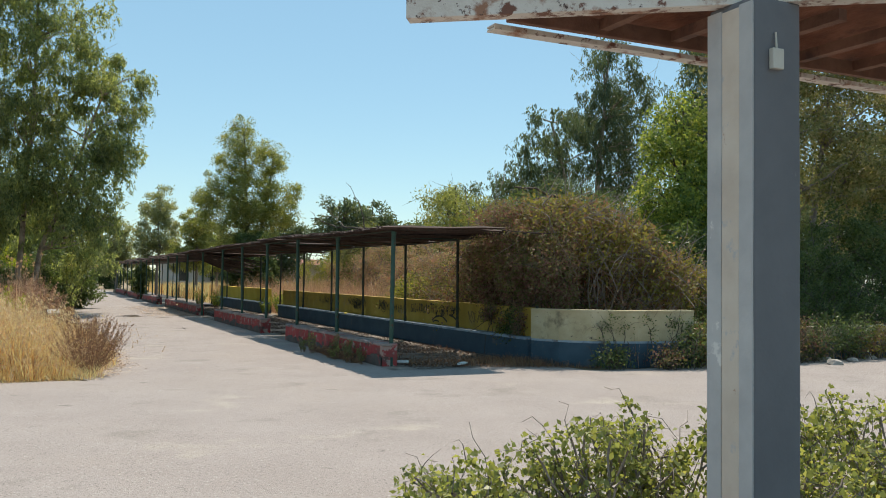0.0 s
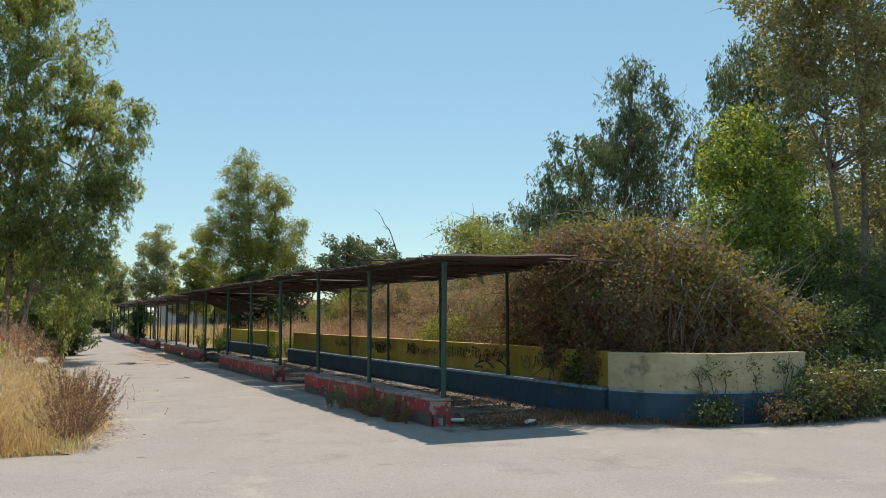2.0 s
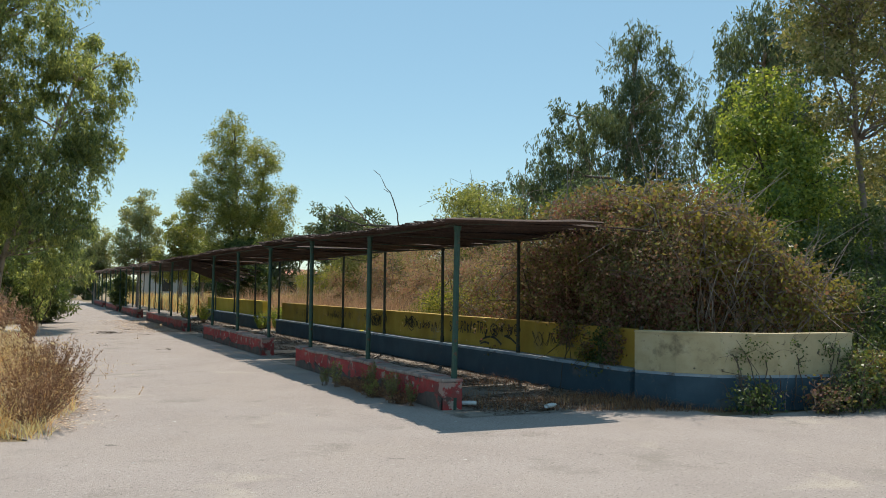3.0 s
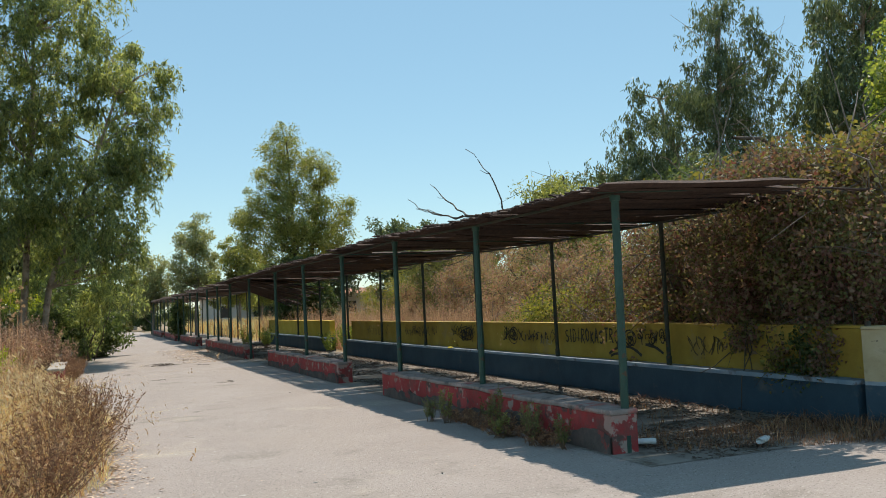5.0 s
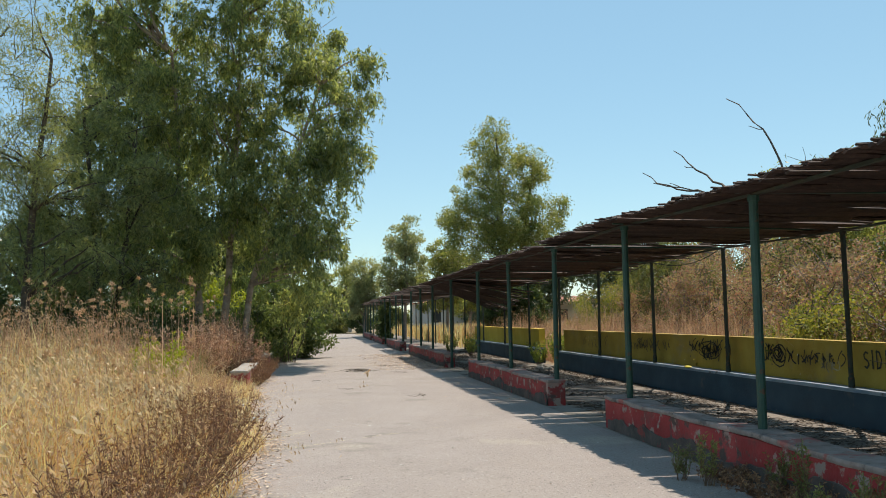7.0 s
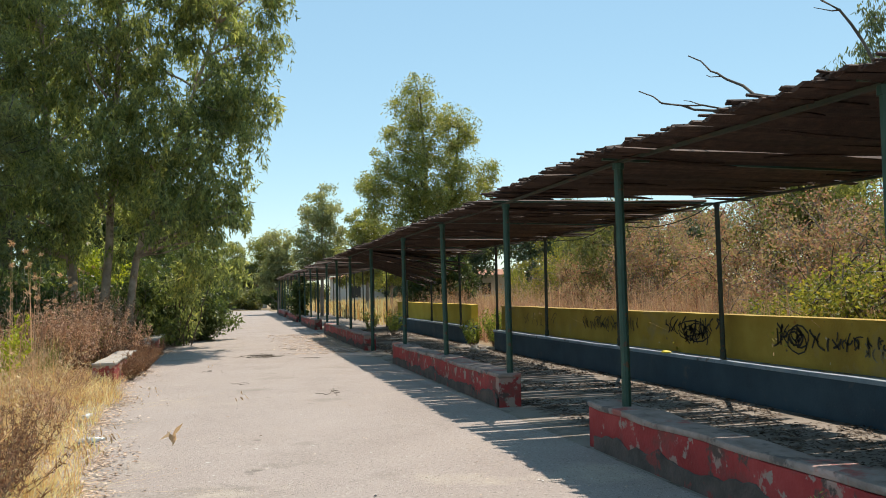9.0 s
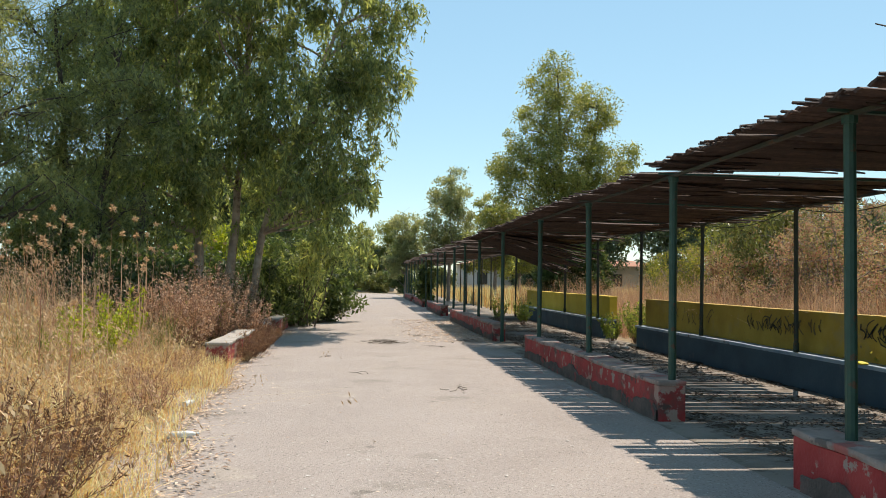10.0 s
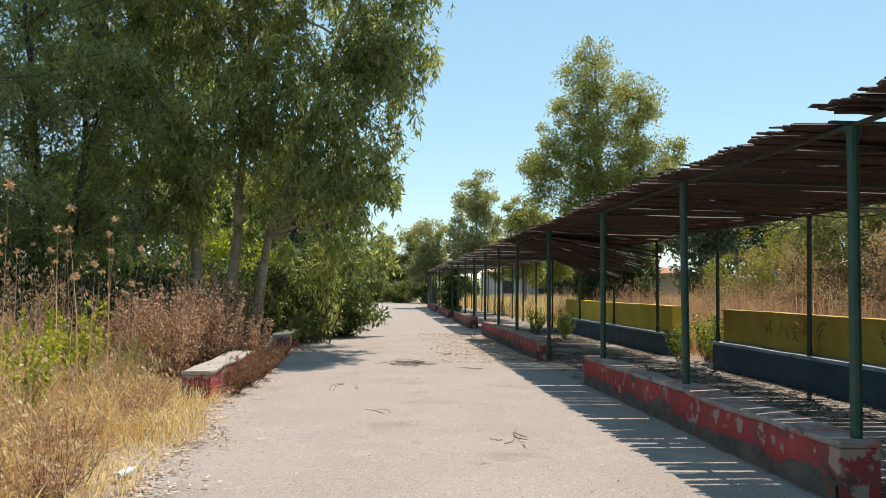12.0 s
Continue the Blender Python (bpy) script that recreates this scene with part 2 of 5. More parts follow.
F_BRAMBLE2 = foliage("green_bramble_leaves", [(0.05, 0.065, 0.018), (0.09, 0.105, 0.022), (0.14, 0.145, 0.03), (0.18, 0.15, 0.04)], 0.42, rough=0.7, lift=2.1)
F_BANK = foliage("dry_bank_leaves", [(0.15, 0.075, 0.055), (0.20, 0.12, 0.09), (0.21, 0.155, 0.105), (0.13, 0.135, 0.05), (0.20, 0.17, 0.09)], 0.38, (1.4, 1.2, 0.9), rough=0.75, lift=2.15)
# dark green leaves, with the shade under the trees put into the colour
F_SHADE = foliage("dark_shaded_leaves", [(0.022, 0.036, 0.014), (0.040, 0.058, 0.022), (0.065, 0.085, 0.030)], 0.45, lift=2.3)
F_HERB = foliage("weed_leaves", [(0.07, 0.085, 0.035), (0.11, 0.125, 0.045), (0.15, 0.155, 0.06)], 0.4)
F_YELLOW = foliage("yellow_green_leaves", [(0.13, 0.17, 0.018), (0.20, 0.24, 0.025), (0.27, 0.28, 0.04)], 0.5)
F_STRAW = foliage("dry_straw", [(0.16, 0.085, 0.04), (0.34, 0.21, 0.09), (0.47, 0.295, 0.14), (0.55, 0.355, 0.175), (0.62, 0.435, 0.24)], 0.35, (1.2, 1.1, 0.85), 0.6, 0.13, lift=1.9)
F_BROWN = foliage("dry_brown_weed", [(0.13, 0.07, 0.045), (0.21, 0.13, 0.088), (0.28, 0.19, 0.13), (0.36, 0.26, 0.185)], 0.34, (1.2, 1.05, 0.85), 0.7, lift=2.1)
F_PLUME = foliage("dry_seed_heads", [(0.38, 0.25, 0.14), (0.50, 0.35, 0.21), (0.62, 0.46, 0.30)], 0.35, (1.15, 1.05, 0.9), 0.8, lift=1.1)
F_LITTER = foliage("fallen_leaves", [(0.28, 0.18, 0.12), (0.42, 0.30, 0.21), (0.55, 0.42, 0.31), (0.64, 0.52, 0.40)], 0.1, (1, 1, 1), 0.8, lift=1.1)
F_RUST = foliage("rusty_weed_twigs", [(0.07, 0.035, 0.022), (0.13, 0.065, 0.038), (0.20, 0.112, 0.062), (0.29, 0.185, 0.095)], 0.25, (1.2, 1.05, 0.85), 0.8, lift=1.6)
# yellow-green bramble leaves, sunlight on the mound's top included in their colour
F_CAP = foliage("yellow_sunlit_bramble_leaves", [(0.19, 0.11, 0.085), (0.20, 0.14, 0.085), (0.16, 0.155, 0.045), (0.20, 0.195, 0.045), (0.24, 0.22, 0.06)], 0.38, (1.4, 1.25, 0.75), rough=0.75, lift=1.2, patch=0.32)
F_HEAD = foliage("pale_oat_heads", [(0.48, 0.34, 0.18), (0.58, 0.44, 0.25), (0.68, 0.55, 0.35)], 0.4, (1.1, 1.05, 0.9), 0.6, lift=1.1)
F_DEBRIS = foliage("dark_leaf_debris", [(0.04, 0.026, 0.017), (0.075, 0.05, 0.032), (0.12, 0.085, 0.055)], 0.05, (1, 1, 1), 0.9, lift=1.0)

# ---- builders ----
rng = np.random.default_rng(11)


def link_mesh(name, me, material, parent=None, label=""):
    if material and not me.materials:
        me.materials.append(material)
    ob = new(name, me)
    if parent is not None:
        ob.parent = parent
    if label:
        ob["label"] = label
    return ob


def part(name, bm, material, parent=None, label="", smooth=False):
    me = bpy.data.meshes.new(name)
    bm.normal_update()
    bm.to_mesh(me)
    bm.free()
    if smooth:
        for p in me.polygons:
            p.use_smooth = True
    return link_mesh(name, me, material, parent, label)


def thing(name, place, label, category, group="", kind=""):
    ob = new(name)
    ob.location = place
    return tagged(ob, label, category, group, kind)


def boxed(bm, x0, x1, y0, y1, z0, z1, bevel=0.0, cuts=0, wobble=0.0):
    """A bevelled box added to bm; cuts along its longest side, with uneven vertices."""
    made = bmesh.ops.create_cube(bm, size=1.0)
    vs = made["verts"]
    for v in vs:
        v.co = Vector((x0 + (v.co.x + 0.5) * (x1 - x0), y0 + (v.co.y + 0.5) * (y1 - y0), z0 + (v.co.z + 0.5) * (z1 - z0)))
    es = list({e for v in vs for e in v.link_edges})
    if bevel:
        done = bmesh.ops.bevel(bm, geom=es, offset=bevel, segments=2, affect="EDGES", profile=0.6)
        vs = list({v for f in done["faces"] for v in f.verts} | {v for v in vs if v.is_valid})
    if cuts:
        longest = max(range(3), key=lambda i: (x1 - x0, y1 - y0, z1 - z0)[i])
        es = [e for e in {e for v in vs for e in v.link_edges} if abs((e.verts[0].co - e.verts[1].co)[longest]) > 0.5 * (x1 - x0, y1 - y0, z1 - z0)[longest]]
        done = bmesh.ops.subdivide_edges(bm, edges=es, cuts=cuts, use_grid_fill=True)
        vs = list({v for v in vs if v.is_valid} | {g for g in done["geom"] if isinstance(g, bmesh.types.BMVert)})
    if wobble:
        for v in vs:
            v.co += noise.noise_vector(v.co * 1.7) * wobble + noise.noise_vector(v.co * 6.0) * wobble * 0.4
    return vs


def rod(bm, a, b, r0, r1=None, sides=8):
    a, b = Vector(a), Vector(b)
    way = b - a
    m = Matrix.Translation((a + b) / 2) @ way.to_track_quat("Z", "Y").to_matrix().to_4x4()
    bmesh.ops.create_cone(bm, cap_ends=True, segments=sides, radius1=r0, radius2=r0 if r1 is None else r1, depth=way.length, matrix=m)


def array_mesh(name, verts, faces):
    """A mesh of N equal little pieces: verts (N, k, 3), faces (m, 4) within a piece."""
    n, k = verts.shape[:2]
    faces = np.asarray(faces)
    me = bpy.data.meshes.new(name)
    me.vertices.add(n * k)
    me.vertices.foreach_set("co", verts.reshape(-1).astype(np.float32))
    idx = (faces[None] + (np.arange(n) * k)[:, None, None]).reshape(-1)
    me.loops.add(len(idx))
    me.loops.foreach_set("vertex_index", idx.astype(np.int32))
    me.polygons.add(n * len(faces))
    me.polygons.foreach_set("loop_start", (np.arange(n * len(faces)) * 4).astype(np.int32))
    me.update(calc_edges=True)
    return me


def unit(v):
    return v / np.maximum(np.linalg.norm(v, axis=-1, keepdims=True), 1e-9)


def leaves(name, at, way, length, width, fold=0.12, flat=False):
    """Pointed leaves at the given places along the given ways."""
    n = len(at)
    way = unit(way)
    side = unit(np.cross(way, np.array([0, 0, 1.0]) + rng.normal(0, 0.2, (n, 3)) if flat else rng.normal(size=(n, 3))))
    up = np.cross(side, way)
    ln = (length * rng.uniform(0.65, 1.3, n))[:, None]
    wd = (width * rng.uniform(0.7, 1.25, n))[:, None] / 2
    mid = at + way * ln * 0.45
    v = np.stack([at, mid + side * wd + up * wd * fold * 4, at + way * ln, mid - side * wd + up * wd * fold * 4], 1)
    return array_mesh(name, v, [[0, 1, 2, 3]])


def blades(name, at, height, lean, width, aim=None):
    """Bent grass blades; at (N, 2 or 3), height (N,)."""
    n = len(at)
    base = np.zeros((n, 3))
    base[:, : at.shape[1]] = at
    a = rng.uniform(0, 2 * math.pi, n) if aim is None else aim
    out = np.stack([np.cos(a), np.sin(a), np.zeros(n)], 1)
    side = np.stack([-np.sin(a + rng.normal(0, 0.8, n)), np.cos(a), np.zeros(n)], 1)
    bend = (np.abs(rng.normal(0, lean, n)) * height)[:, None]
    h = height[:, None] * np.array([[0, 0, 1.0]])
    w = (width * rng.uniform(0.6, 1.3, n))[:, None] / 2
    mid = base + h * 0.55 + out * bend * 0.3
    tip = base + h * (1 - 0.25 * np.minimum(1, bend / height[:, None])) + out * bend
    v = np.stack([base + side * w, base - side * w, mid - side * w * 0.8, mid + side * w * 0.8, tip - side * w * 0.15, tip + side * w * 0.15], 1)
    return array_mesh(name, v, [[0, 1, 2, 3], [3, 2, 4, 5]]), tip


class Tubes:
    """Collects bent, tapering limbs into one mesh."""

    def __init__(self):
        self.v, self.f = [], []

    def add(self, pts, r0, r1, sides=6):
        pts = [Vector(p) for p in pts]
        k = len(pts)
        first = len(self.v)
        for i, p in enumerate(pts):
            way = (pts[min(i + 1, k - 1)] - pts[max(i - 1, 0)]).normalized()
            u = way.orthogonal().normalized()
            w = way.cross(u)
            r = r0 + (r1 - r0) * i / (k - 1)
            for s in range(sides):
                a = 2 * math.pi * s / sides
                self.v.append(p + (u * math.cos(a) + w * math.sin(a)) * r)
        for i in range(k - 1):
            for s in range(sides):
                a, b = first + i * sides + s, first + i * sides + (s + 1) % sides
                self.f.append((a, b, b + sides, a + sides))

    def mesh(self, name):
        me = bpy.data.meshes.new(name)
        me.from_pydata(self.v, [], self.f)
        for p in me.polygons:
            p.use_smooth = True
        return me


def curve_points(a, b, bow, steps=6, jitter=0.0):
    a, b, bow = Vector(a), Vector(b), Vector(bow)
    pts = []
    for i in range(steps + 1):
        t = i / steps
        p = a.lerp(b, t) + bow * (4 * t * (1 - t))
        if 0 < i < steps and jitter:
            p += Vector(rng.normal(0, jitter, 3))
        pts.append(p)
    return pts


def tree(name, label, base, stems, lobes, clumps, per, leaf, width, droop, spread, bark, leaf_mat, limbs=24, twigs=40, stem_r=0.2, fill=0.45, group="", category="tree", trunk_label="", crown_label=""):
    """Stems (lists of points from the base), limbs to leaf clumps that fill the lobes (x, y, z, rx, ry, rz) round the base."""
    rng.bit_generator.state = np.random.default_rng(int(abs(base[0] * 131 + base[1] * 977 + len(lobes) * 7) * 10)).bit_generator.state
    top = thing(name, base, label, category, group)
    tubes = Tubes()
    stem_pts = []
    for i, st in enumerate(stems):
        pts = []
        for a, b in zip(st[:-1], st[1:]):
            for q in range(4):
                t = q / 4
                p = Vector(a).lerp(Vector(b), t) + Vector(rng.normal(0, 0.03, 3)) * (0 if q == 0 else 1)
                pts.append(p)
        pts.append(Vector(st[-1]))
        tubes.add(pts, stem_r * (1 - 0.12 * i), stem_r * 0.25, 8)
        stem_pts += pts
    vol = np.array([l[3] * l[4] * l[5] for l in lobes]) ** 0.75
    which = rng.choice(len(lobes), clumps, p=vol / vol.sum())
    lob = np.array([l[:6] for l in lobes])[which]
    ways = unit(rng.normal(size=(clumps, 3)))
    centres = lob[:, :3] + ways * lob[:, 3:6] * (rng.uniform(0, 1, clumps) ** fill)[:, None]
    centres[:, 2] = np.maximum(centres[:, 2], 0.15)
    sizes = spread * rng.uniform(0.6, 1.35, clumps)
    for j in range(min(limbs, clumps)):
        c = Vector(centres[j])
        if stem_pts:
            low = [p for p in stem_pts if p.z < c.z - 0.15 * (c - p).length] or stem_pts[:2]
            s = min(low, key=lambda p: (p - c).length)
        else:
            s = Vector((c.x * 0.4 + rng.normal(0, 0.1), c.y * 0.4 + rng.normal(0, 0.1), 0))
        d = (c - s).length
        tubes.add(curve_points(s, c, (0, 0, d * rng.uniform(-0.02, 0.12)), 6, d * 0.02), min(stem_r * 0.42, 0.02 + d * 0.014), 0.008, 5)
    for j in range(twigs):
        c = Vector(centres[j % clumps])
        e = c + Vector(rng.normal(0, 1, 3)) * spread * 1.1
        e.z = max(e.z, 0.1)
        tubes.add(curve_points(c, e, (0, 0, 0.05), 3, 0.03 * min(1, spread / 0.2)), min(0.012, stem_r * 0.3), min(0.004, stem_r * 0.12), 4)
    if tubes.v:
        if stems:
            link_mesh("trunk", tubes.mesh("trunk"), bark, top, trunk_label)
        else:
            link_mesh("cane_tangle", tubes.mesh("cane_tangle"), bark, top, trunk_label)["kind"] = "stuff"
    n = clumps * per
    ci = np.repeat(np.arange(clumps), per)
    ball = unit(rng.normal(size=(n, 3))) * (rng.uniform(0, 1, n) ** 0.42)[:, None]
    if droop > 0.4:
        k = max(1, per // 11)
        strand = (np.arange(n) % per) // 11 + ci * (k + 1)
        start = unit(rng.normal(size=(clumps * (k + 1), 3))) * (rng.uniform(0, 1, clumps * (k + 1)) ** 0.4)[:, None]
        drift = rng.normal(0, 0.25, size=(clumps * (k + 1), 3))
        s = rng.uniform(0, 1, n)[:, None]
        ball = start[strand] + drift[strand] * s + np.array([0, 0, -1.0]) * s * rng.uniform(0.5, 1.2, clumps * (k + 1))[strand][:, None] + ball * 0.12
    at = centres[ci] + ball * sizes[ci][:, None] * np.array([1.0, 1.0, 0.8])
    way = rng.normal(size=(n, 3)) * (1 - droop) + np.array([0, 0, -1.0]) * droop * 1.6
    at[:, 2] = np.maximum(at[:, 2], 0.06)
    link_mesh("crown", leaves("crown", at, way, leaf, width), leaf_mat, top, crown_label)
    return top

# ---- ground and road ----


def ragged(a, b):
    """Unevenness of an edge at the place (a, b)."""
    return 0.16 * noise.noise(Vector((a * 0.7, b * 0.7, 3))) + 0.06 * noise.noise(Vector((a * 3.1, b * 3.1, 8)))


def quads(bm, rows, z):
    """Quads between pairs of points, row by row."""
    for (a, b), (c, d) in zip(rows[:-1], rows[1:]):
        bm.faces.new([bm.verts.new((*p, z)) for p in (a, b, d, c)])


steps = [-900, -400, -180] + [v * 3.0 for v in range(-30, 41)] + [190, 400, 900]
bm = bmesh.new()
rows = [[bm.verts.new((x, y, -0.012 + 0.008 * noise.noise(Vector((x * 0.3, y * 0.3, 0))))) for x in steps] for y in steps]
for r, s in zip(rows[:-1], rows[1:]):
    for i in range(len(steps) - 1):
        bm.faces.new((r[i], r[i + 1], s[i + 1], s[i]))
tagged(part("ground", bm, M_GROUND), "dry bare earth and dead grass reaching the horizon", "ground", kind="structure")
bm = bmesh.new()
LANE_Y0 = 7.5
ys = [LANE_Y0 + 0.4 * i for i in range(197)]
quads(bm, [((0.4 if y < 9 else 0.12 - 0.02 * max(0, min(8, y - 15)) + ragged(0, y), y), (8.1 if y < 8.5 else 5.04, y)) for y in ys], 0.006)
xs = [-60 + 0.4 * i for i in range(152)]
quads(bm, [((x, 8.7 - 0.012 * x + ragged(x, 0)), (x, -14)) for x in xs if x < 0.4] + [((0.4, 8.6), (0.4, -14))], 0.006)
quads(bm, [((0.4 + 0.35 * i, LANE_Y0), (0.4 + 0.35 * i, -14)) for i in range(23)], 0.006)
quads(bm, [((8.1 + 0.4 * i, 7.45 + ragged(8.1 + 0.4 * i, 2)), (8.1 + 0.4 * i, -14)) for i in range(155)], 0.006)
bmesh.ops.recalc_face_normals(bm, faces=bm.faces)
tagged(part("road", bm, M_ROAD), "sun-bleached pale grey asphalt lane and crossing", "road", kind="structure")
bm = bmesh.new()
quads(bm, [((5.0, 8.45 + 0.6 * i), (8.1, 8.45 + 0.6 * i)) for i in range(121)], 0.0105)
bmesh.ops.recalc_face_normals(bm, faces=bm.faces)
tagged(part("pavement", bm, M_PAVE), "dusty concrete floor under the reed canopy", "pavement", kind="structure")

# ---- pergola: low walls, posts, beams, reed roof ----
POST_X, BACK_X = 5.22, 7.86
FRONT_Y = [9.1, 12.1, 15.1, 18.18, 21.24, 24.5, 28.4] + [32.2 + 3.11 * k for k in range(14)]
BACK_Y = [11.93, 14.85, 17.92, 20.8, 23.96, 27.1, 30.3, 33.7, 37.4, 41.5] + [44.6 + 3.0 * k for k in range(10)]


def front_z(y):
    """Height of the roof's front edge."""
    return 2.31 + 0.085 * min(1, max(0, (y - 9.0) / 6.0)) + 0.015 * math.sin(y * 0.9)


def back_z(y):
    return 2.35 + 0.025 * math.sin(y * 0.7 + 1)


def low_wall(x0, x1, y0, y1, h, label, group, cap=M_CAP):
    top = thing("low_wall", ((x0 + x1) / 2, y0, 0), label, "low wall", group)
    w, ln = (x1 - x0) / 2, y1 - y0
    bm = bmesh.new()
    boxed(bm, -w, w, 0, ln, 0, h - 0.05, 0.012, 22, 0.02)
    part("body", bm, M_RED, top, "flaking red paint over plaster")
    bm = bmesh.new()
    boxed(bm, -w - 0.012, w + 0.008, -0.01, ln + 0.008, h - 0.05, h, 0.02, 26, 0.03)
    part("cap", bm, cap, top, "worn bare plaster top")
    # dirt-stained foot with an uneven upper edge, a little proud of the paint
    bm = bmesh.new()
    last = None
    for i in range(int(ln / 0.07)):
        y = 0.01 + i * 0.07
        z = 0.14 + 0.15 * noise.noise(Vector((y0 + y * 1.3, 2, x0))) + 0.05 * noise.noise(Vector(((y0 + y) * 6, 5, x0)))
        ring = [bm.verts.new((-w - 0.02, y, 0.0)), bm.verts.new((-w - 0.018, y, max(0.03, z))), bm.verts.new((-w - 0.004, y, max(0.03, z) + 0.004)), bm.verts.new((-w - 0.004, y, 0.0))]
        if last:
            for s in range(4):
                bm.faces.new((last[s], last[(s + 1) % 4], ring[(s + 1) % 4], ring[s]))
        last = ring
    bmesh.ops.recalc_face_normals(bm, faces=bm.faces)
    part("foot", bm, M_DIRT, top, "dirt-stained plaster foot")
    return top


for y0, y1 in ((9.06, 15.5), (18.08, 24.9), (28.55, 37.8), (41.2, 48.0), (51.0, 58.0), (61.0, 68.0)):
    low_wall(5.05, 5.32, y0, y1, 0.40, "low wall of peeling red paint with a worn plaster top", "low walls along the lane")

pergola = thing("pergola", (0, 0, 0), "long green-post pergola roofed with weathered brown reeds", "pergola")


def post_mesh(r, z0, z1):
    bm = bmesh.new()
    rod(bm, (0, 0, z0), (0, 0, z1), r, sides=10)
    rod(bm, (0, 0, z0), (0, 0, z0 + 0.16), r * 1.25, sides=10)
    rod(bm, (0, 0, z1 - 0.05), (0, 0, z1), r * 1.3, sides=10)
    me = bpy.data.meshes.new("post")
    bm.to_mesh(me)
    bm.free()
    return me


me_front, me_back = post_mesh(0.038, 0.0, 2.42), post_mesh(0.03, 0.0, 2.42)
for i, y in enumerate(FRONT_Y):
    p = link_mesh("post", me_front, M_GREEN, pergola)
    p.matrix_basis = pose(POST_X, y, 0.01, rng.normal(0, 0.4), rng.normal(0, 0.4), 0) @ Matrix.Diagonal((1, 1, (front_z(y) - 0.02) / 2.42, 1))
for i, y in enumerate(BACK_Y):
    p = link_mesh("post", me_back, M_DARKPOST, pergola, "rusty dark metal post")
    foot = 0.46 if y < 27.2 or 29.9 < y < 40.2 else 0.0
    p.matrix_basis = pose(BACK_X, y, foot, rng.normal(0, 0.4), rng.normal(0, 0.4), 0) @ Matrix.Diagonal((1, 1, (back_z(y) - foot) / 2.42, 1))
for x, zf in ((POST_X, front_z), (BACK_X, back_z)):
    for a, b in zip(FRONT_Y[:-1], FRONT_Y[1:]):
        bm = bmesh.new()
        vs = boxed(bm, x - 0.02, x + 0.02, a, b - 0.004, -0.012, 0.012)
        for v in vs:
            v.co.z += zf(v.co.y)
        part("beam", bm, M_DARKPOST, pergola)
for y in FRONT_Y:
    bm = bmesh.new()
    vs = boxed(bm, POST_X - 0.15, BACK_X + 0.1 if y > 10 else 6.7, y - 0.02, y + 0.02, 0.012, 0.03)
    for v in vs:
        v.co.z += front_z(y) if v.co.x < 6 else back_z(y)
    part("crossbar", bm, M_GREEN, pergola, "green-painted steel crossbar")


def reed_verts(length, width, thick, segs=5):
    """A flattened bundle of reeds along x with ragged ends."""
    vs = []
    for i in range(segs + 1):
        x = length * i / segs
        w = width * rng.uniform(0.7, 1.15) / 2
        t = thick * rng.uniform(0.7, 1.2) / 2
        if i in (0, segs):
            w, t = w * 0.75, t * 0.6
        dy, dz = rng.normal(0, 0.008), rng.normal(0, 0.006)
        vs += [(x, -w + dy, dz), (x, dy - w * 0.2, t + dz), (x, w + dy, dz), (x, dy + w * 0.3, -t + dz)]
    fs = []
    for i in range(segs):
        for s in range(4):
            a, b = i * 4 + s, i * 4 + (s + 1) % 4
            fs.append((a, b, b + 4, a + 4))
    fs += [(3, 2, 1, 0), tuple(segs * 4 + s for s in range(4))]
    return vs, fs


reed_kinds = []
for i in range(14):
    vs, fs = reed_verts(rng.uniform(2.9, 3.25), rng.uniform(0.115, 0.155), 0.05)
    me = bpy.data.meshes.new("roof_reed")
    me.from_pydata(vs, [], fs)
    me.materials.append(M_REED)
    reed_kinds.append(me)


def reed_pose(y, lift=0.0, front=None, back=None, x0=4.93):
    zf = (front_z(y) if front is None else front) + 0.04 + lift
    zb = (back_z(y) if back is None else back) + 0.06 + lift
    slope = math.degrees(math.atan2(zf - zb, 3.1))
    return pose(x0 + rng.normal(0, 0.025), y, zf + rng.normal(0, 0.007), rng.normal(0, 3), slope + rng.normal(0, 0.35), rng.normal(0, 0.9))


y = 8.75
while y < 32.6:
    ob = link_mesh("roof_reed", reed_kinds[int(rng.integers(14))], M_REED, pergola)
    ob.matrix_basis = reed_pose(y, 0.06 * max(0.0, y - 16.9) / 1.2 if y < 18.2 else 0.0) @ Matrix.Diagonal((0.74 + rng.uniform(-0.04, 0.04) if y < 9.9 else 1.0, 1, 1, 1))
    step = 0.079
    if y > 12 and rng.random() < (0.05 if y < 16.5 else 0.17):
        step += rng.uniform(0.05, 0.105)
    if abs(y - 18.02) < 0.06:
        step = 0.34
    y += step
# the rest of the roof, ragged
verts, faces = [], []


def add_reed(m, length, width):
    vs, fs = reed_verts(length, width, min(0.05, width), 3)
    k = len(verts)
    verts.extend([m @ Vector(v) for v in vs])
    faces.extend([tuple(k + a for a in f) for f in fs])


y = 32.6
while y < 74.5:
    if math.sin(y * 0.8) > -0.75:
        add_reed(reed_pose(y, rng.normal(0, 0.03)), rng.uniform(2.6, 3.2), 0.17)
    y += rng.uniform(0.08, 0.15)
# a mat that has slipped from the back beam and hangs down
for i in range(34):
    yy = 29.8 + i * 0.105
    add_reed(reed_pose(yy, -0.06, 2.44, 2.44 - 1.25 * (0.35 + 0.65 * i / 33), 5.3), rng.uniform(1.9, 2.7), 0.10)
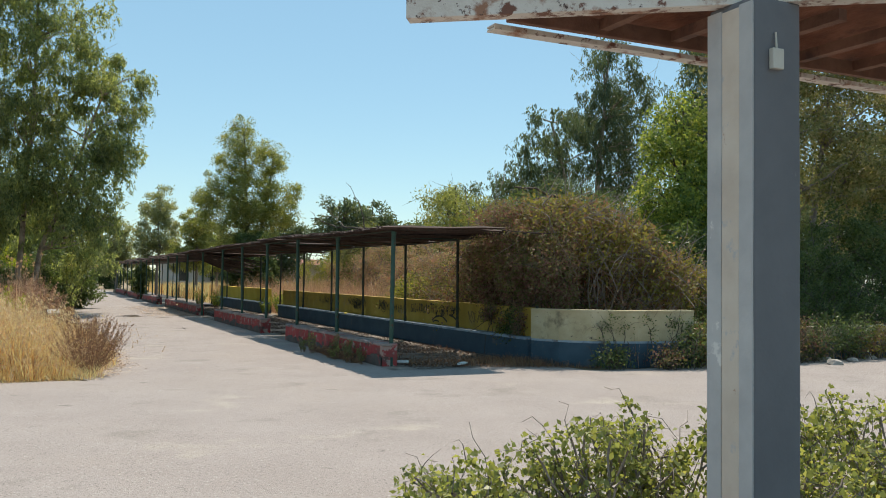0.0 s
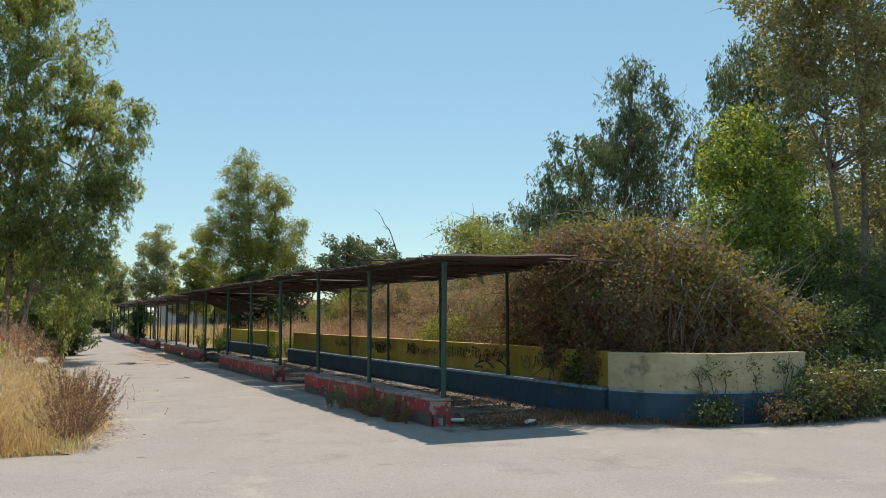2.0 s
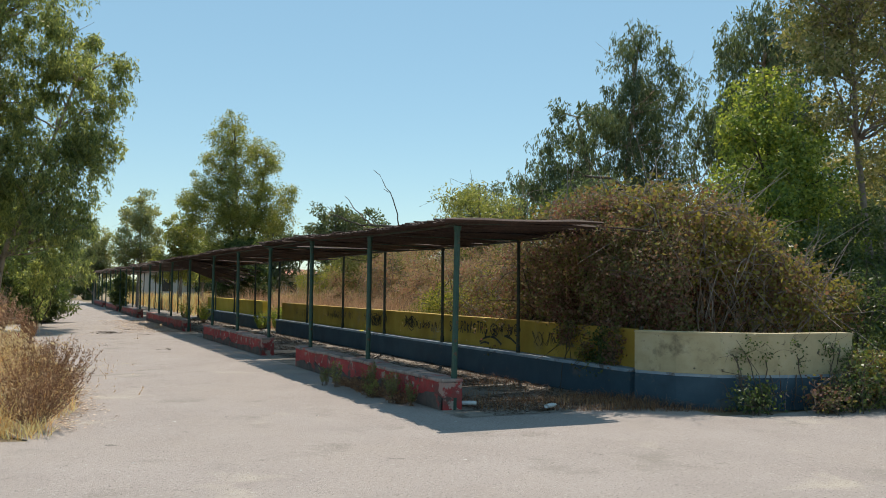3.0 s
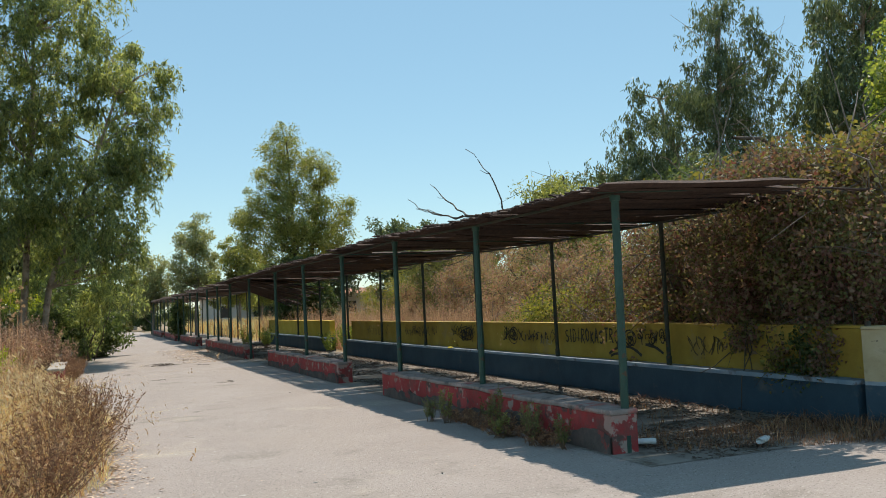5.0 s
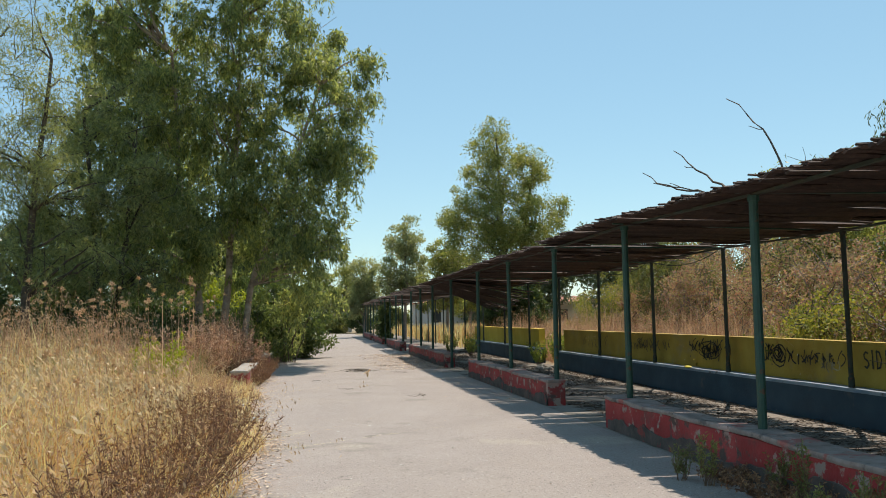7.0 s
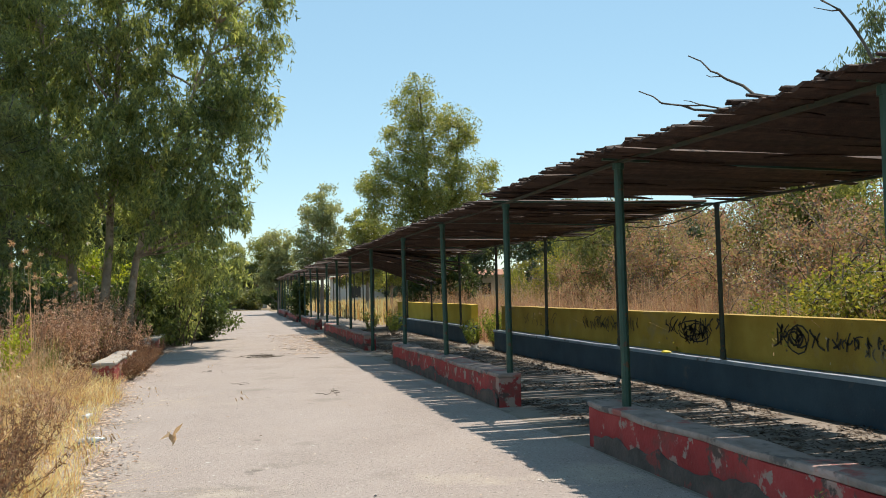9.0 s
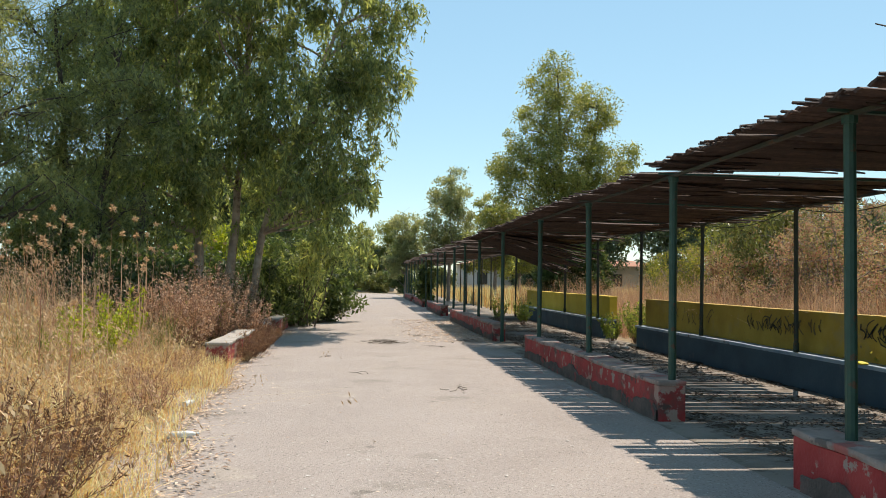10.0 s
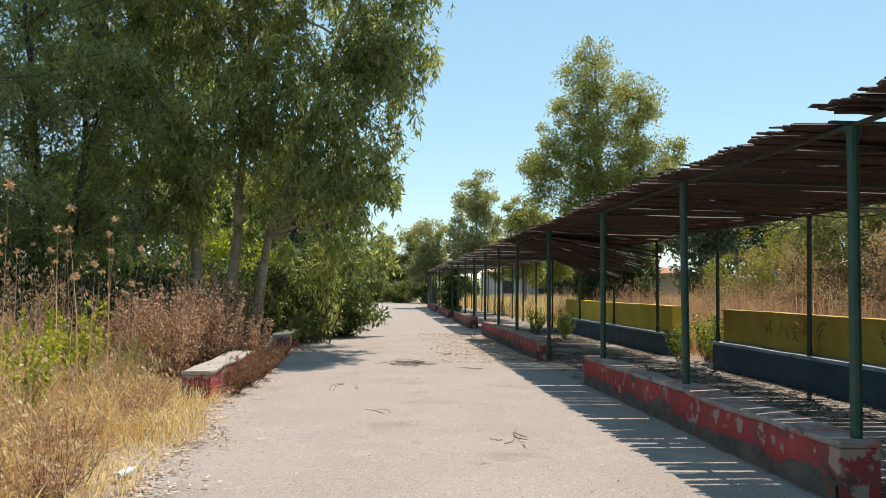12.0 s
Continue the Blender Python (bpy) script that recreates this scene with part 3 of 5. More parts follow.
# thin stems along both edges, which break the line of the bundles
for i in range(520):
    yy = rng.uniform(8.9, 33)
    if abs(yy - 18.25) < 0.2:
        continue
    ln = rng.uniform(0.35, 1.1)
    add_reed(pose(rng.uniform(4.86, 4.98) if i % 5 else rng.uniform(7.2, 7.5), yy, front_z(yy) + rng.uniform(0.02, 0.075) if i % 5 else back_z(yy) + rng.uniform(0.0, 0.08), 0, rng.normal(0, 1.2), rng.normal(0, 5)), ln, 0.03)
# loose reeds under the front edge and stray ends
for i in range(60):
    yy = rng.uniform(9.5, 31)
    add_reed(pose(rng.uniform(4.9, 6.8), yy, front_z(yy) + rng.choice([-0.03, 0.09]), 0, rng.normal(0, 2), rng.normal(0, 12)), rng.uniform(0.5, 1.3), 0.025)
me = bpy.data.meshes.new("reed_thatch")
me.from_pydata(verts, [], faces)
ob = link_mesh("reed_thatch", me, M_REED, pergola, "ragged and sagging reed thatch")
ob["kind"] = "stuff"

# ---- painted parapet wall ----


def parapet(name, line, top_mat, label, z_top=1.0, ledge_z=0.42):
    """A wall along a line of (x, y): blue base that juts out, pale ledge, painted upper wall."""
    top = thing(name, (0, 0, 0), label, "wall", kind="structure")

    def side(i, d):
        a, b = Vector(line[max(i - 1, 0)]), Vector(line[min(i + 1, len(line) - 1)])
        t = (b - a).normalized()
        return Vector(line[i]) + Vector((t.y, -t.x)) * d

    def slab(nm, d0, d1, z0, z1, material, lb=""):
        bm = bmesh.new()
        rows = []
        for i in range(len(line)):
            p, q = side(i, d0), side(i, d1)
            wob = 0.008 * noise.noise(Vector((p.x, p.y, z1)) * 1.3)
            rows.append([bm.verts.new((p.x, p.y, z0)), bm.verts.new((p.x, p.y, z1 + wob)), bm.verts.new((q.x, q.y, z1 + wob)), bm.verts.new((q.x, q.y, z0))])
        for r, s in zip(rows[:-1], rows[1:]):
            for j in range(4):
                bm.faces.new((r[j], r[(j + 1) % 4], s[(j + 1) % 4], s[j]))
        bm.faces.new(rows[0])
        bm.faces.new(rows[-1][::-1])
        bmesh.ops.recalc_face_normals(bm, faces=bm.faces)
        return part(nm, bm, material, top, lb)

    slab("upper_wall", -0.18, 0.0, ledge_z + 0.04, z_top - 0.03, top_mat)
    slab("coping", -0.195, 0.014, z_top - 0.03, z_top, top_mat)
    slab("base", -0.18, 0.19, 0.0, ledge_z, M_BLUE, "faded dark blue painted base")
    slab("ledge", -0.17, 0.225, ledge_z, ledge_z + 0.045, M_LEDGE, "pale blue ledge")
    return top


def subdivided(pts, step=0.6):
    out = []
    for a, b in zip(pts[:-1], pts[1:]):
        k = max(1, round(math.dist(a, b) / step))
        out += [(a[0] + (b[0] - a[0]) * i / k, a[1] + (b[1] - a[1]) * i / k) for i in range(k)]
    return out + [pts[-1]]


# lines run so that the painted face looks to the lane
wall_near = parapet("wall_near", subdivided([(8.0, 8.9), (8.0, 27.2)])[::-1], M_YELLOW, "yellow parapet wall with black graffiti above a blue base")
wall_far = parapet("wall_far", subdivided([(8.05, 29.95), (8.05, 40.2)])[::-1], M_YELLOW2, "bright yellow parapet wall on a blue base")
wall_corner = parapet("wall_corner", subdivided([(8.0, 8.89), (8.22, 8.36), (8.55, 8.0), (9.3, 7.74), (10.4, 7.6)], 0.3)[::-1][::-1][::-1], M_WHITE, "stained cream parapet wall rounding the corner")
wall_side = parapet("wall_side", subdivided([(10.42, 7.75), (14.5, 7.9), (22, 8.0)], 1.0)[::-1], M_WHITE, "low cream wall grown over with brambles", 0.66, 0.30)

bm = bmesh.new()
rod(bm, (7.985, 8.87, 0.465), (7.985, 8.87, 1.04), 0.03)
part("corner_pipe", bm, M_DARKPOST, wall_corner, "dark rusted pipe at the corner joint")

# graffiti: letters and scrawls sprayed on the yellow wall
WALL_X = 7.996


def sprayed(points, width, material, label):
    """A sprayed line along (y, z) points, lying on the wall."""
    bm = bmesh.new()
    last = None
    x = WALL_X - 0.004
    points = [(yy + 0.12, z + 0.045) for yy, z in points]
    for i, (yy, z) in enumerate(points):
        a, b = points[max(i - 1, 0)], points[min(i + 1, len(points) - 1)]
        d = Vector((b[0] - a[0], b[1] - a[1]))
        d = d.normalized() if d.length else Vector((1, 0))
        w = width * (0.8 + 0.4 * noise.noise(Vector((yy, z, 0)) * 9))
        pair = [bm.verts.new((x, yy - d.y * w / 2, z + d.x * w / 2)), bm.verts.new((x, yy + d.y * w / 2, z - d.x * w / 2))]
        if last:
            bm.faces.new((last[0], last[1], pair[1], pair[0]))
        last = pair
    part("graffiti", bm, material, wall_near, label)


def scrawl(y0, y1, z0, z1, letters, width, material, seed, label="illegible sprayed scrawl"):
    """A tag: for every letter a few short straight or curling strokes."""
    r = random.Random(seed)
    cell = (y1 - y0) / letters
    for i in range(letters):
        left = y0 + cell * i
        for s in range(r.choice((2, 2, 3))):
            a = (left + cell * r.uniform(0, 0.9), z0 + (z1 - z0) * r.uniform(0, 1))
            b = (left + cell * r.uniform(0.1, 1.2), z0 + (z1 - z0) * (r.uniform(0.6, 1.05) if a[1] < (z0 + z1) / 2 else r.uniform(-0.05, 0.4)))
            bow, side = r.uniform(-0.6, 0.6), r.choice((-1, 1))
            pts = []
            for q in range(11):
                t = q / 10
                k = 4 * t * (1 - t) * bow
                pts.append((a[0] + (b[0] - a[0]) * t + (b[1] - a[1]) * k * side, a[1] + (b[1] - a[1]) * t - (b[0] - a[0]) * k * 0.6))
            sprayed(pts, width * r.uniform(0.7, 1.2), material, label)


GLYPHS = {
    "S": [[(0.85, 0.92), (0.5, 1.02), (0.12, 0.85), (0.2, 0.6), (0.7, 0.45), (0.85, 0.22), (0.5, 0.0), (0.08, 0.1)]],
    "I": [[(0.45, 1.0), (0.5, 0.5), (0.46, 0.0)]],
    "D": [[(0.12, 1.0), (0.16, 0.0)], [(0.05, 0.98), (0.6, 0.9), (0.85, 0.5), (0.6, 0.08), (0.1, 0.02)]],
    "R": [[(0.15, 0.0), (0.14, 1.0)], [(0.1, 1.0), (0.7, 0.95), (0.75, 0.65), (0.15, 0.5)], [(0.3, 0.5), (0.85, -0.05)]],
    "O": [[(0.5, 1.0), (0.12, 0.75), (0.14, 0.25), (0.5, 0.0), (0.86, 0.25), (0.84, 0.75), (0.46, 1.0)]],
    "K": [[(0.15, 1.0), (0.18, 0.0)], [(0.82, 0.98), (0.2, 0.48)], [(0.3, 0.52), (0.9, -0.03)]],
    "A": [[(0.05, 0.0), (0.42, 1.03)], [(0.42, 1.03), (0.88, -0.03)], [(0.2, 0.36), (0.76, 0.38)]],
    "T": [[(0.0, 0.98), (0.95, 1.0)], [(0.48, 0.98), (0.45, 0.0)]],
}


def hand_letters(word, y_left, z, height, cell, width, material, seed):
    """Capitals sprayed stroke by stroke, each a little different."""
    r = random.Random(seed)
    at = y_left
    for ch in word:
        w = cell * (0.55 if ch == "I" else 0.85) * r.uniform(0.9, 1.1)
        h, dz, lean = height * r.uniform(0.88, 1.1), r.uniform(-0.014, 0.014), r.uniform(-0.12, 0.12)
        for stroke in GLYPHS[ch]:
            pts = []
            for a, c in zip(stroke[:-1], stroke[1:]):
                for q in range(4):
                    u, v = a[0] + (c[0] - a[0]) * q / 4, a[1] + (c[1] - a[1]) * q / 4
                    pts.append((at - (u + lean * v) * w, z + dz + v * h))
            pts.append((at - (stroke[-1][0] + lean * stroke[-1][1]) * w, z + dz + stroke[-1][1] * h))
            sprayed([(p[0] + r.uniform(-0.003, 0.003), p[1] + r.uniform(-0.003, 0.003)) for p in pts], width * r.uniform(0.8, 1.2), material, "hand-sprayed black letter stroke")
        at -= w + cell * 0.16


def loops(y, z, ry, rz, turns, width, material, seed, label="illegible looping tag"):
    """A tangle of sprayed loops round (y, z)."""
    r = random.Random(seed)
    pts = []
    for i in range(turns * 12 + 1):
        a = i * math.pi / 6
        k = 0.55 + 0.45 * math.sin(i * 0.37 + seed)
        pts.append((y + ry * k * math.cos(a) + r.uniform(-0.012, 0.012), z + rz * k * math.sin(a) + r.uniform(-0.012, 0.012)))
    sprayed(pts, width, material, label)


hand_letters("SIDIROKASTRO", 14.67, 0.655, 0.2, 0.134, 0.032, M_INK, 4)
loops(12.86, 0.74, 0.15, 0.12, 4, 0.028, M_INK, 3)
loops(12.62, 0.80, 0.07, 0.07, 2, 0.026, M_INK, 5)
loops(12.34, 0.74, 0.08, 0.09, 2, 0.024, M_INK, 6)
loops(12.12, 0.78, 0.06, 0.1, 2, 0.024, M_INK, 7)
for a, b in (((13.42, 0.50), (13.0, 0.62)), ((13.38, 0.47), (13.05, 0.49)), ((12.98, 0.62), (12.6, 0.5)), ((12.5, 0.66), (12.1, 0.55)), ((13.2, 0.6), (13.12, 0.74))):
    sprayed([(a[0] + (b[0] - a[0]) * q / 6, a[1] + (b[1] - a[1]) * q / 6 + 0.03 * math.sin(q * math.pi / 6)) for q in range(7)], 0.05, M_INK, "illegible looping tag")
scrawl(12.62, 11.95, 0.66, 0.88, 5, 0.028, M_INK, 21)
scrawl(16.35, 15.05, 0.62, 0.83, 8, 0.028, M_INK, 7)
scrawl(15.55, 15.1, 0.55, 0.72, 4, 0.022, M_WHITE, 22, "illegible pale scrawl")
scrawl(17.0, 16.5, 0.62, 0.88, 4, 0.032, M_INK, 23)
loops(16.55, 0.72, 0.2, 0.16, 4, 0.026, M_INK, 8)
loops(18.7, 0.72, 0.42, 0.15, 4, 0.022, M_INK, 9)
scrawl(19.45, 18.0, 0.66, 0.90, 10, 0.032, M_INK, 10)
scrawl(18.95, 18.4, 0.56, 0.80, 7, 0.030, M_INK, 24)
scrawl(22.5, 20.3, 0.62, 0.86, 11, 0.030, M_INK2, 11)
scrawl(21.9, 20.9, 0.60, 0.84, 5, 0.026, M_INK, 25)
scrawl(25.6, 23.7, 0.58, 0.86, 6, 0.024, M_INK2, 12)
scrawl(11.6, 10.9, 0.55, 0.80, 5, 0.024, M_INK2, 13)

wrapper = thing("wrapper", (7.79, 19.2, 0.475), "crumpled bright yellow wrapper on the blue ledge", "wrapper")
bm = bmesh.new()
bmesh.ops.create_icosphere(bm, subdivisions=2, radius=0.06)
for v in bm.verts:
    v.co = Vector((v.co.x * 0.8, v.co.y * 1.8, v.co.z * 0.3)) + noise.noise_vector(v.co * 30) * 0.012
part("foil", bm, M_WRAP, wrapper)
cable = thing("cable", (7.8, 0, 0), "thin black cable sagging along the back posts", "cable")
tb = Tubes()
for a, b in zip(BACK_Y[2:6], BACK_Y[3:7]):
    tb.add(curve_points((0, a, 2.36), (0.0, b, 2.36), (0.05, 0, -0.16), 8), 0.007, 0.007, 5)
link_mesh("wire", tb.mesh("wire"), M_DARKPOST, cable)["kind"] = "stuff"

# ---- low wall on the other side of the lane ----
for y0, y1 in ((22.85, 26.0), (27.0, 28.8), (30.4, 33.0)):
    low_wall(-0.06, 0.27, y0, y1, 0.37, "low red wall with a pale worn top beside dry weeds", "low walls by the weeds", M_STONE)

# ---- shelter corner: pillar, eaves ----
pillar = thing("pillar", (2.645, -1.76, 0), "square grey pillar with chipped cream paint on one side", "pillar")
pillar.scale = (0.941, 0.941, 0.941)
bm = bmesh.new()
boxed(bm, 0.0, 0.3, 0.0, 0.3, 0, 2.985, 0.012, 10, 0.003)
part("shaft", bm, M_PILLAR, pillar, "grey oil-painted shaft")
bm = bmesh.new()
boxed(bm, -0.012, -0.002, 0.085, 0.20, 0.0, 2.95, 0.002, 8, 0.002)
part("cream_stripe", bm, M_PILLAR2, pillar, "chipped cream painted stripe")
bm = bmesh.new()
boxed(bm, -0.014, -0.002, 0.0, 0.083, 0, 2.96, 0.002, 8, 0.002)
part("corner_strip", bm, M_PLASTER, pillar, "pale grey strip")
bm = bmesh.new()
boxed(bm, -0.014, -0.002, 0.202, 0.3, 0, 2.96, 0.002, 8, 0.002)
part("corner_strip", bm, M_PLASTER, pillar, "pale grey strip")
junction = thing("junction_box", (2.765, -1.761, 2.531), "small yellowed plastic junction box on the pillar", "junction box")
junction.scale = (0.941, 0.941, 0.941)
bm = bmesh.new()
boxed(bm, -0.035, 0.035, -0.03, 0.0, -0.05, 0.05, 0.006)
part("case", bm, M_PLASTIC, junction)
bm = bmesh.new()
rod(bm, (0, -0.015, 0.05), (0.0, -0.01, 0.13), 0.005)
part("cable", bm, M_PLASTIC, junction)

eaves = thing("shelter_roof", (-0.019, -0.513, 0), "rusting shelter roof with white steel edge beams", "roof")
eaves.scale = (0.941, 0.941, 0.941)


def channel(name, a, b, h, w, material, label):
    """A steel channel between two points: web with two flanges."""
    a, b = Vector(a), Vector(b)
    d = b - a
    m = Matrix.Translation(a) @ Matrix.Rotation(math.atan2(d.y, d.x), 4, "Z")
    bm = bmesh.new()
    ln = d.length
    vs = boxed(bm, 0, ln, -0.006, 0.006, 0, h, 0.002, 12, 0.003)
    vs += boxed(bm, 0, ln, 0.0, w, 0, 0.012, 0.002, 12, 0.003)
    vs += boxed(bm, 0, ln, 0.0, w, h - 0.012, h, 0.002, 12, 0.003)
    bm.transform(m)
    return part(name, bm, material, eaves, label)


channel("edge_beam", (1.5, -0.22, 2.985), (5.2, -2.85, 3.02), 0.11, 0.09, M_BEAM, "white steel beam with rust patches")
channel("eave_beam", (1.95, -0.36, 2.955), (9.0, -0.25, 2.965), 0.03, 0.08, M_BEAM, "pale eave edge")
bm = bmesh.new()
vs = [bm.verts.new(p) for p in ((1.9, -0.34, 3.085), (9.0, -0.22, 3.085), (9.0, -5.5, 4.05), (5.1, -2.75, 3.36))]
f = bm.faces.new(vs)
bmesh.ops.solidify(bm, geom=[f], thickness=-0.03)
part("roof_sheet", bm, M_RUST, eaves, "brown rusted roof sheet")
for i in range(12):
    x = 2.6 + i * 0.5
    bm = bmesh.new()
    zz = 3.08
    boxed(bm, x - 0.03, x + 0.03, -0.9 - 0.28 * max(0, x - 2.6), -0.4, zz - 0.07, zz - 0.008)
    part("batten", bm, M_RUST, eaves)
bm = bmesh.new()
boxed(bm, 2.0, 8.9, -0.44, -0.40, 2.985, 3.075, 0.003)
part("fascia", bm, M_RUST, eaves, "brown rusted fascia")

# ---- far buildings ----


def house(place, w, d, h, roof_h, label, windows):
    top = thing("house", place, label, "house")
    bm = bmesh.new()
    boxed(bm, -w / 2, w / 2, -d / 2, d / 2, 0, h, 0.02)
    part("wall", bm, M_FARWALL, top)
    bm = bmesh.new()
    e = 0.4
    pts = [(-w / 2 - e, -d / 2 - e, h), (w / 2 + e, -d / 2 - e, h), (w / 2 + e, d / 2 + e, h), (-w / 2 - e, d / 2 + e, h), (-w / 2 + d / 3, 0, h + roof_h), (w / 2 - d / 3, 0, h + roof_h)]
    v = [bm.verts.new(p) for p in pts]
    for q in ((0, 1, 5, 4), (1, 2, 5), (2, 3, 4, 5), (3, 0, 4), (3, 2, 1, 0)):
        bm.faces.new([v[i] for i in q])
    part("roof", bm, M_TILE, top, "red tiled hip roof")
    for i in range(windows):
        x = -w / 2 + (i + 0.5) * w / windows
        bm = bmesh.new()
        boxed(bm, x - 0.5, x + 0.5, -d / 2 - 0.03, -d / 2 + 0.02, 0.9, 2.1, 0.01)
        part("window", bm, M_GLASS, top)
    return top


house((-1.5, 104, 0), 14, 7, 2.3, 1.3, "low pale house with a red tiled roof beyond the trees", 4)
house((22, 96, 0), 20, 8, 2.9, 0.7, "long pale building across the dry field", 6)

# ---- trees ----
tree("eucalyptus_tree", "tall eucalyptus with pale stems and drooping olive leaves", (-1.15, 31.7, 0),
     [[(-0.6, 0, 0), (-0.75, 0.1, 2.4), (-1.3, 0.2, 5.0), (-1.6, 0.3, 9.5)], [(-0.1, 0, 0), (0.15, 0.2, 2.6), (0.35, 0.1, 6.0), (0.5, 0, 12.0)],
      [(0.5, 0.1, 0), (0.8, 0.3, 2.4), (1.7, 0.1, 5.0), (2.9, 0, 8.6)]],
     [(-0.6, 0, 13.6, 2.0, 1.8, 1.6), (-3.4, 0, 10.8, 1.9, 1.8, 2.2), (-1.6, 0, 9.0, 2.4, 2.4, 3.0), (-2.9, 0, 8.0, 1.6, 1.8, 2.2), (-1.4, 0, 12.2, 2.2, 2.0, 2.0), (0.8, 0, 11.0, 2.4, 2.4, 3.0), (2.6, 0, 8.6, 1.9, 2.0, 2.0), (1.9, -0.4, 5.4, 2.2, 2.0, 2.0), (-2.0, -0.3, 5.6, 2.0, 2.0, 2.0), (0.2, 0.6, 6.8, 2.4, 2.2, 2.4),
      (2.2, -0.6, 3.0, 1.5, 1.6, 1.2), (2.6, -0.4, 5.0, 1.3, 1.5, 1.4), (3.2, -0.3, 6.6, 1.0, 1.2, 1.3), (3.0, -0.2, 4.0, 1.0, 1.3, 1.0), (3.9, 0, 9.0, 0.9, 1.0, 1.3), (3.6, 0, 6.8, 0.9, 1.0, 0.9), (0.2, -1.2, 4.6, 2.2, 1.4, 1.6), (-1.6, -1.0, 3.6, 1.8, 1.4, 1.3), (1.0, 1.2, 3.2, 2.4, 1.4, 1.6)],
     720, 200, 0.17, 0.042, 0.5, 0.46, M_BARK, F_EUC, limbs=110, twigs=120, stem_r=0.15)
tree("eucalyptus_tree", "young eucalyptus with hanging leaves beside taller trees", (-4.2, 29.0, 0),
     [[(0, 0, 0), (0.1, 0, 3), (-0.3, 0, 7.0)], [(0.3, 0, 0), (0.7, 0.2, 3), (1.0, 0.2, 6.0)]],
     [(0, 0, 6.4, 1.9, 1.8, 1.6), (0.9, -0.3, 4.6, 1.5, 1.5, 1.3), (-1.0, 0, 4.4, 1.6, 1.5, 1.4), (0, 0, 2.6, 1.9, 1.6, 1.0)],
     150, 170, 0.15, 0.034, 0.38, 0.42, M_BARK2, F_PINE, limbs=50, twigs=120, stem_r=0.13)
tree("casuarina_tree", "dark feathery casuarina with thin level branches", (-6.2, 26.5, 0),
     [[(0, 0, 0), (0.1, 0, 4), (0, 0, 9.0)], [(1.0, 0.3, 0), (1.2, 0.2, 4), (1.6, 0, 7.6)]],
     [(0, 0, 7.6, 2.2, 2.0, 2.2), (1.4, 0, 5.4, 1.9, 1.7, 1.6), (-1.0, 0, 4.6, 2.2, 2.0, 1.8), (0.6, 0, 2.9, 2.6, 2.0, 1.1), (0, 0, 8.6, 1.2, 1.2, 1.0)],
     190, 175, 0.17, 0.02, 0.35, 0.5, M_BARK2, F_PINE, limbs=70, twigs=160, stem_r=0.14)
tree("eucalyptus_tree", "eucalyptus leaning over dry grass with hanging sprays", (-7.3, 19.0, 0),
     [[(0, 0, 0), (0.2, 0, 4), (0.6, 0.2, 9)]],
     [(0.4, 0, 8.6, 2.0, 2.0, 2.2), (1.2, 0.3, 7.2, 1.0, 1.2, 1.2), (-1.0, 0, 7, 1.8, 1.8, 1.8)], 150, 190, 0.14, 0.03, 0.62, 0.45, M_BARK2, F_EUC, limbs=36, twigs=60, stem_r=0.15)
tree("eucalyptus_tree", "tall eucalyptus standing behind other trees", (-5.0, 38.0, 0),
     [[(0, 0, 0), (0.2, 0, 4), (0.4, 0, 10.5)]], [(0.3, 0, 10.4, 2.4, 2.0, 2.4), (-1.4, 0, 8.0, 2.2, 2.0, 2.2), (1.6, 0, 7.4, 2.0, 2.0, 2.0), (0, 0, 5.0, 2.6, 2.0, 1.6)],
     110, 160, 0.18, 0.045, 0.58, 0.6, M_BARK2, F_EUC, limbs=36, twigs=40, stem_r=0.18)
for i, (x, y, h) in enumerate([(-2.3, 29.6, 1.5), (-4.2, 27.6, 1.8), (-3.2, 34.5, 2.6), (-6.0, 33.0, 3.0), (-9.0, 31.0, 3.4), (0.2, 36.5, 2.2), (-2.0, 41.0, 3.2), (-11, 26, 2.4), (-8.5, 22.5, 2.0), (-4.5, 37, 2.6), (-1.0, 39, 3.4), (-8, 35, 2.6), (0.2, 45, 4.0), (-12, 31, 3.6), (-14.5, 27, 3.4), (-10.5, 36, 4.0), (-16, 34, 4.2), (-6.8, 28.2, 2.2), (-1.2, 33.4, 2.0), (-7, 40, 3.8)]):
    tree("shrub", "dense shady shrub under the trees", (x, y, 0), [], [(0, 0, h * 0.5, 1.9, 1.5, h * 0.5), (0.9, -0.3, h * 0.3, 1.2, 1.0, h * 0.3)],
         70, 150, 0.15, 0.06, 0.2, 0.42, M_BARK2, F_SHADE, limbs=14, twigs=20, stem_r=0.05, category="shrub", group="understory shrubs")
tree("shrub", "sunlit light green shrub behind pale trunks", (-2.1, 37.0, 0), [], [(0, 0, 1.6, 1.4, 1.0, 1.6)], 60, 120, 0.11, 0.06, 0.2, 0.36, M_BARK2, F_YELLOW, limbs=12, twigs=20, stem_r=0.04, category="shrub")
tree("bush", "low eucalyptus regrowth overhanging the lane edge", (0.5, 34.2, 0), [], [(0, 0, 1.4, 0.7, 1.2, 1.0), (0.2, 1.8, 1.2, 0.7, 1.4, 1.0), (-0.8, -1.5, 1.0, 0.7, 1.0, 0.8), (0.5, -1.6, 2.0, 0.6, 0.7, 0.7)],
     80, 90, 0.16, 0.045, 0.5, 0.34, M_BARK2, F_EUC, limbs=24, twigs=40, stem_r=0.05, category="bush")

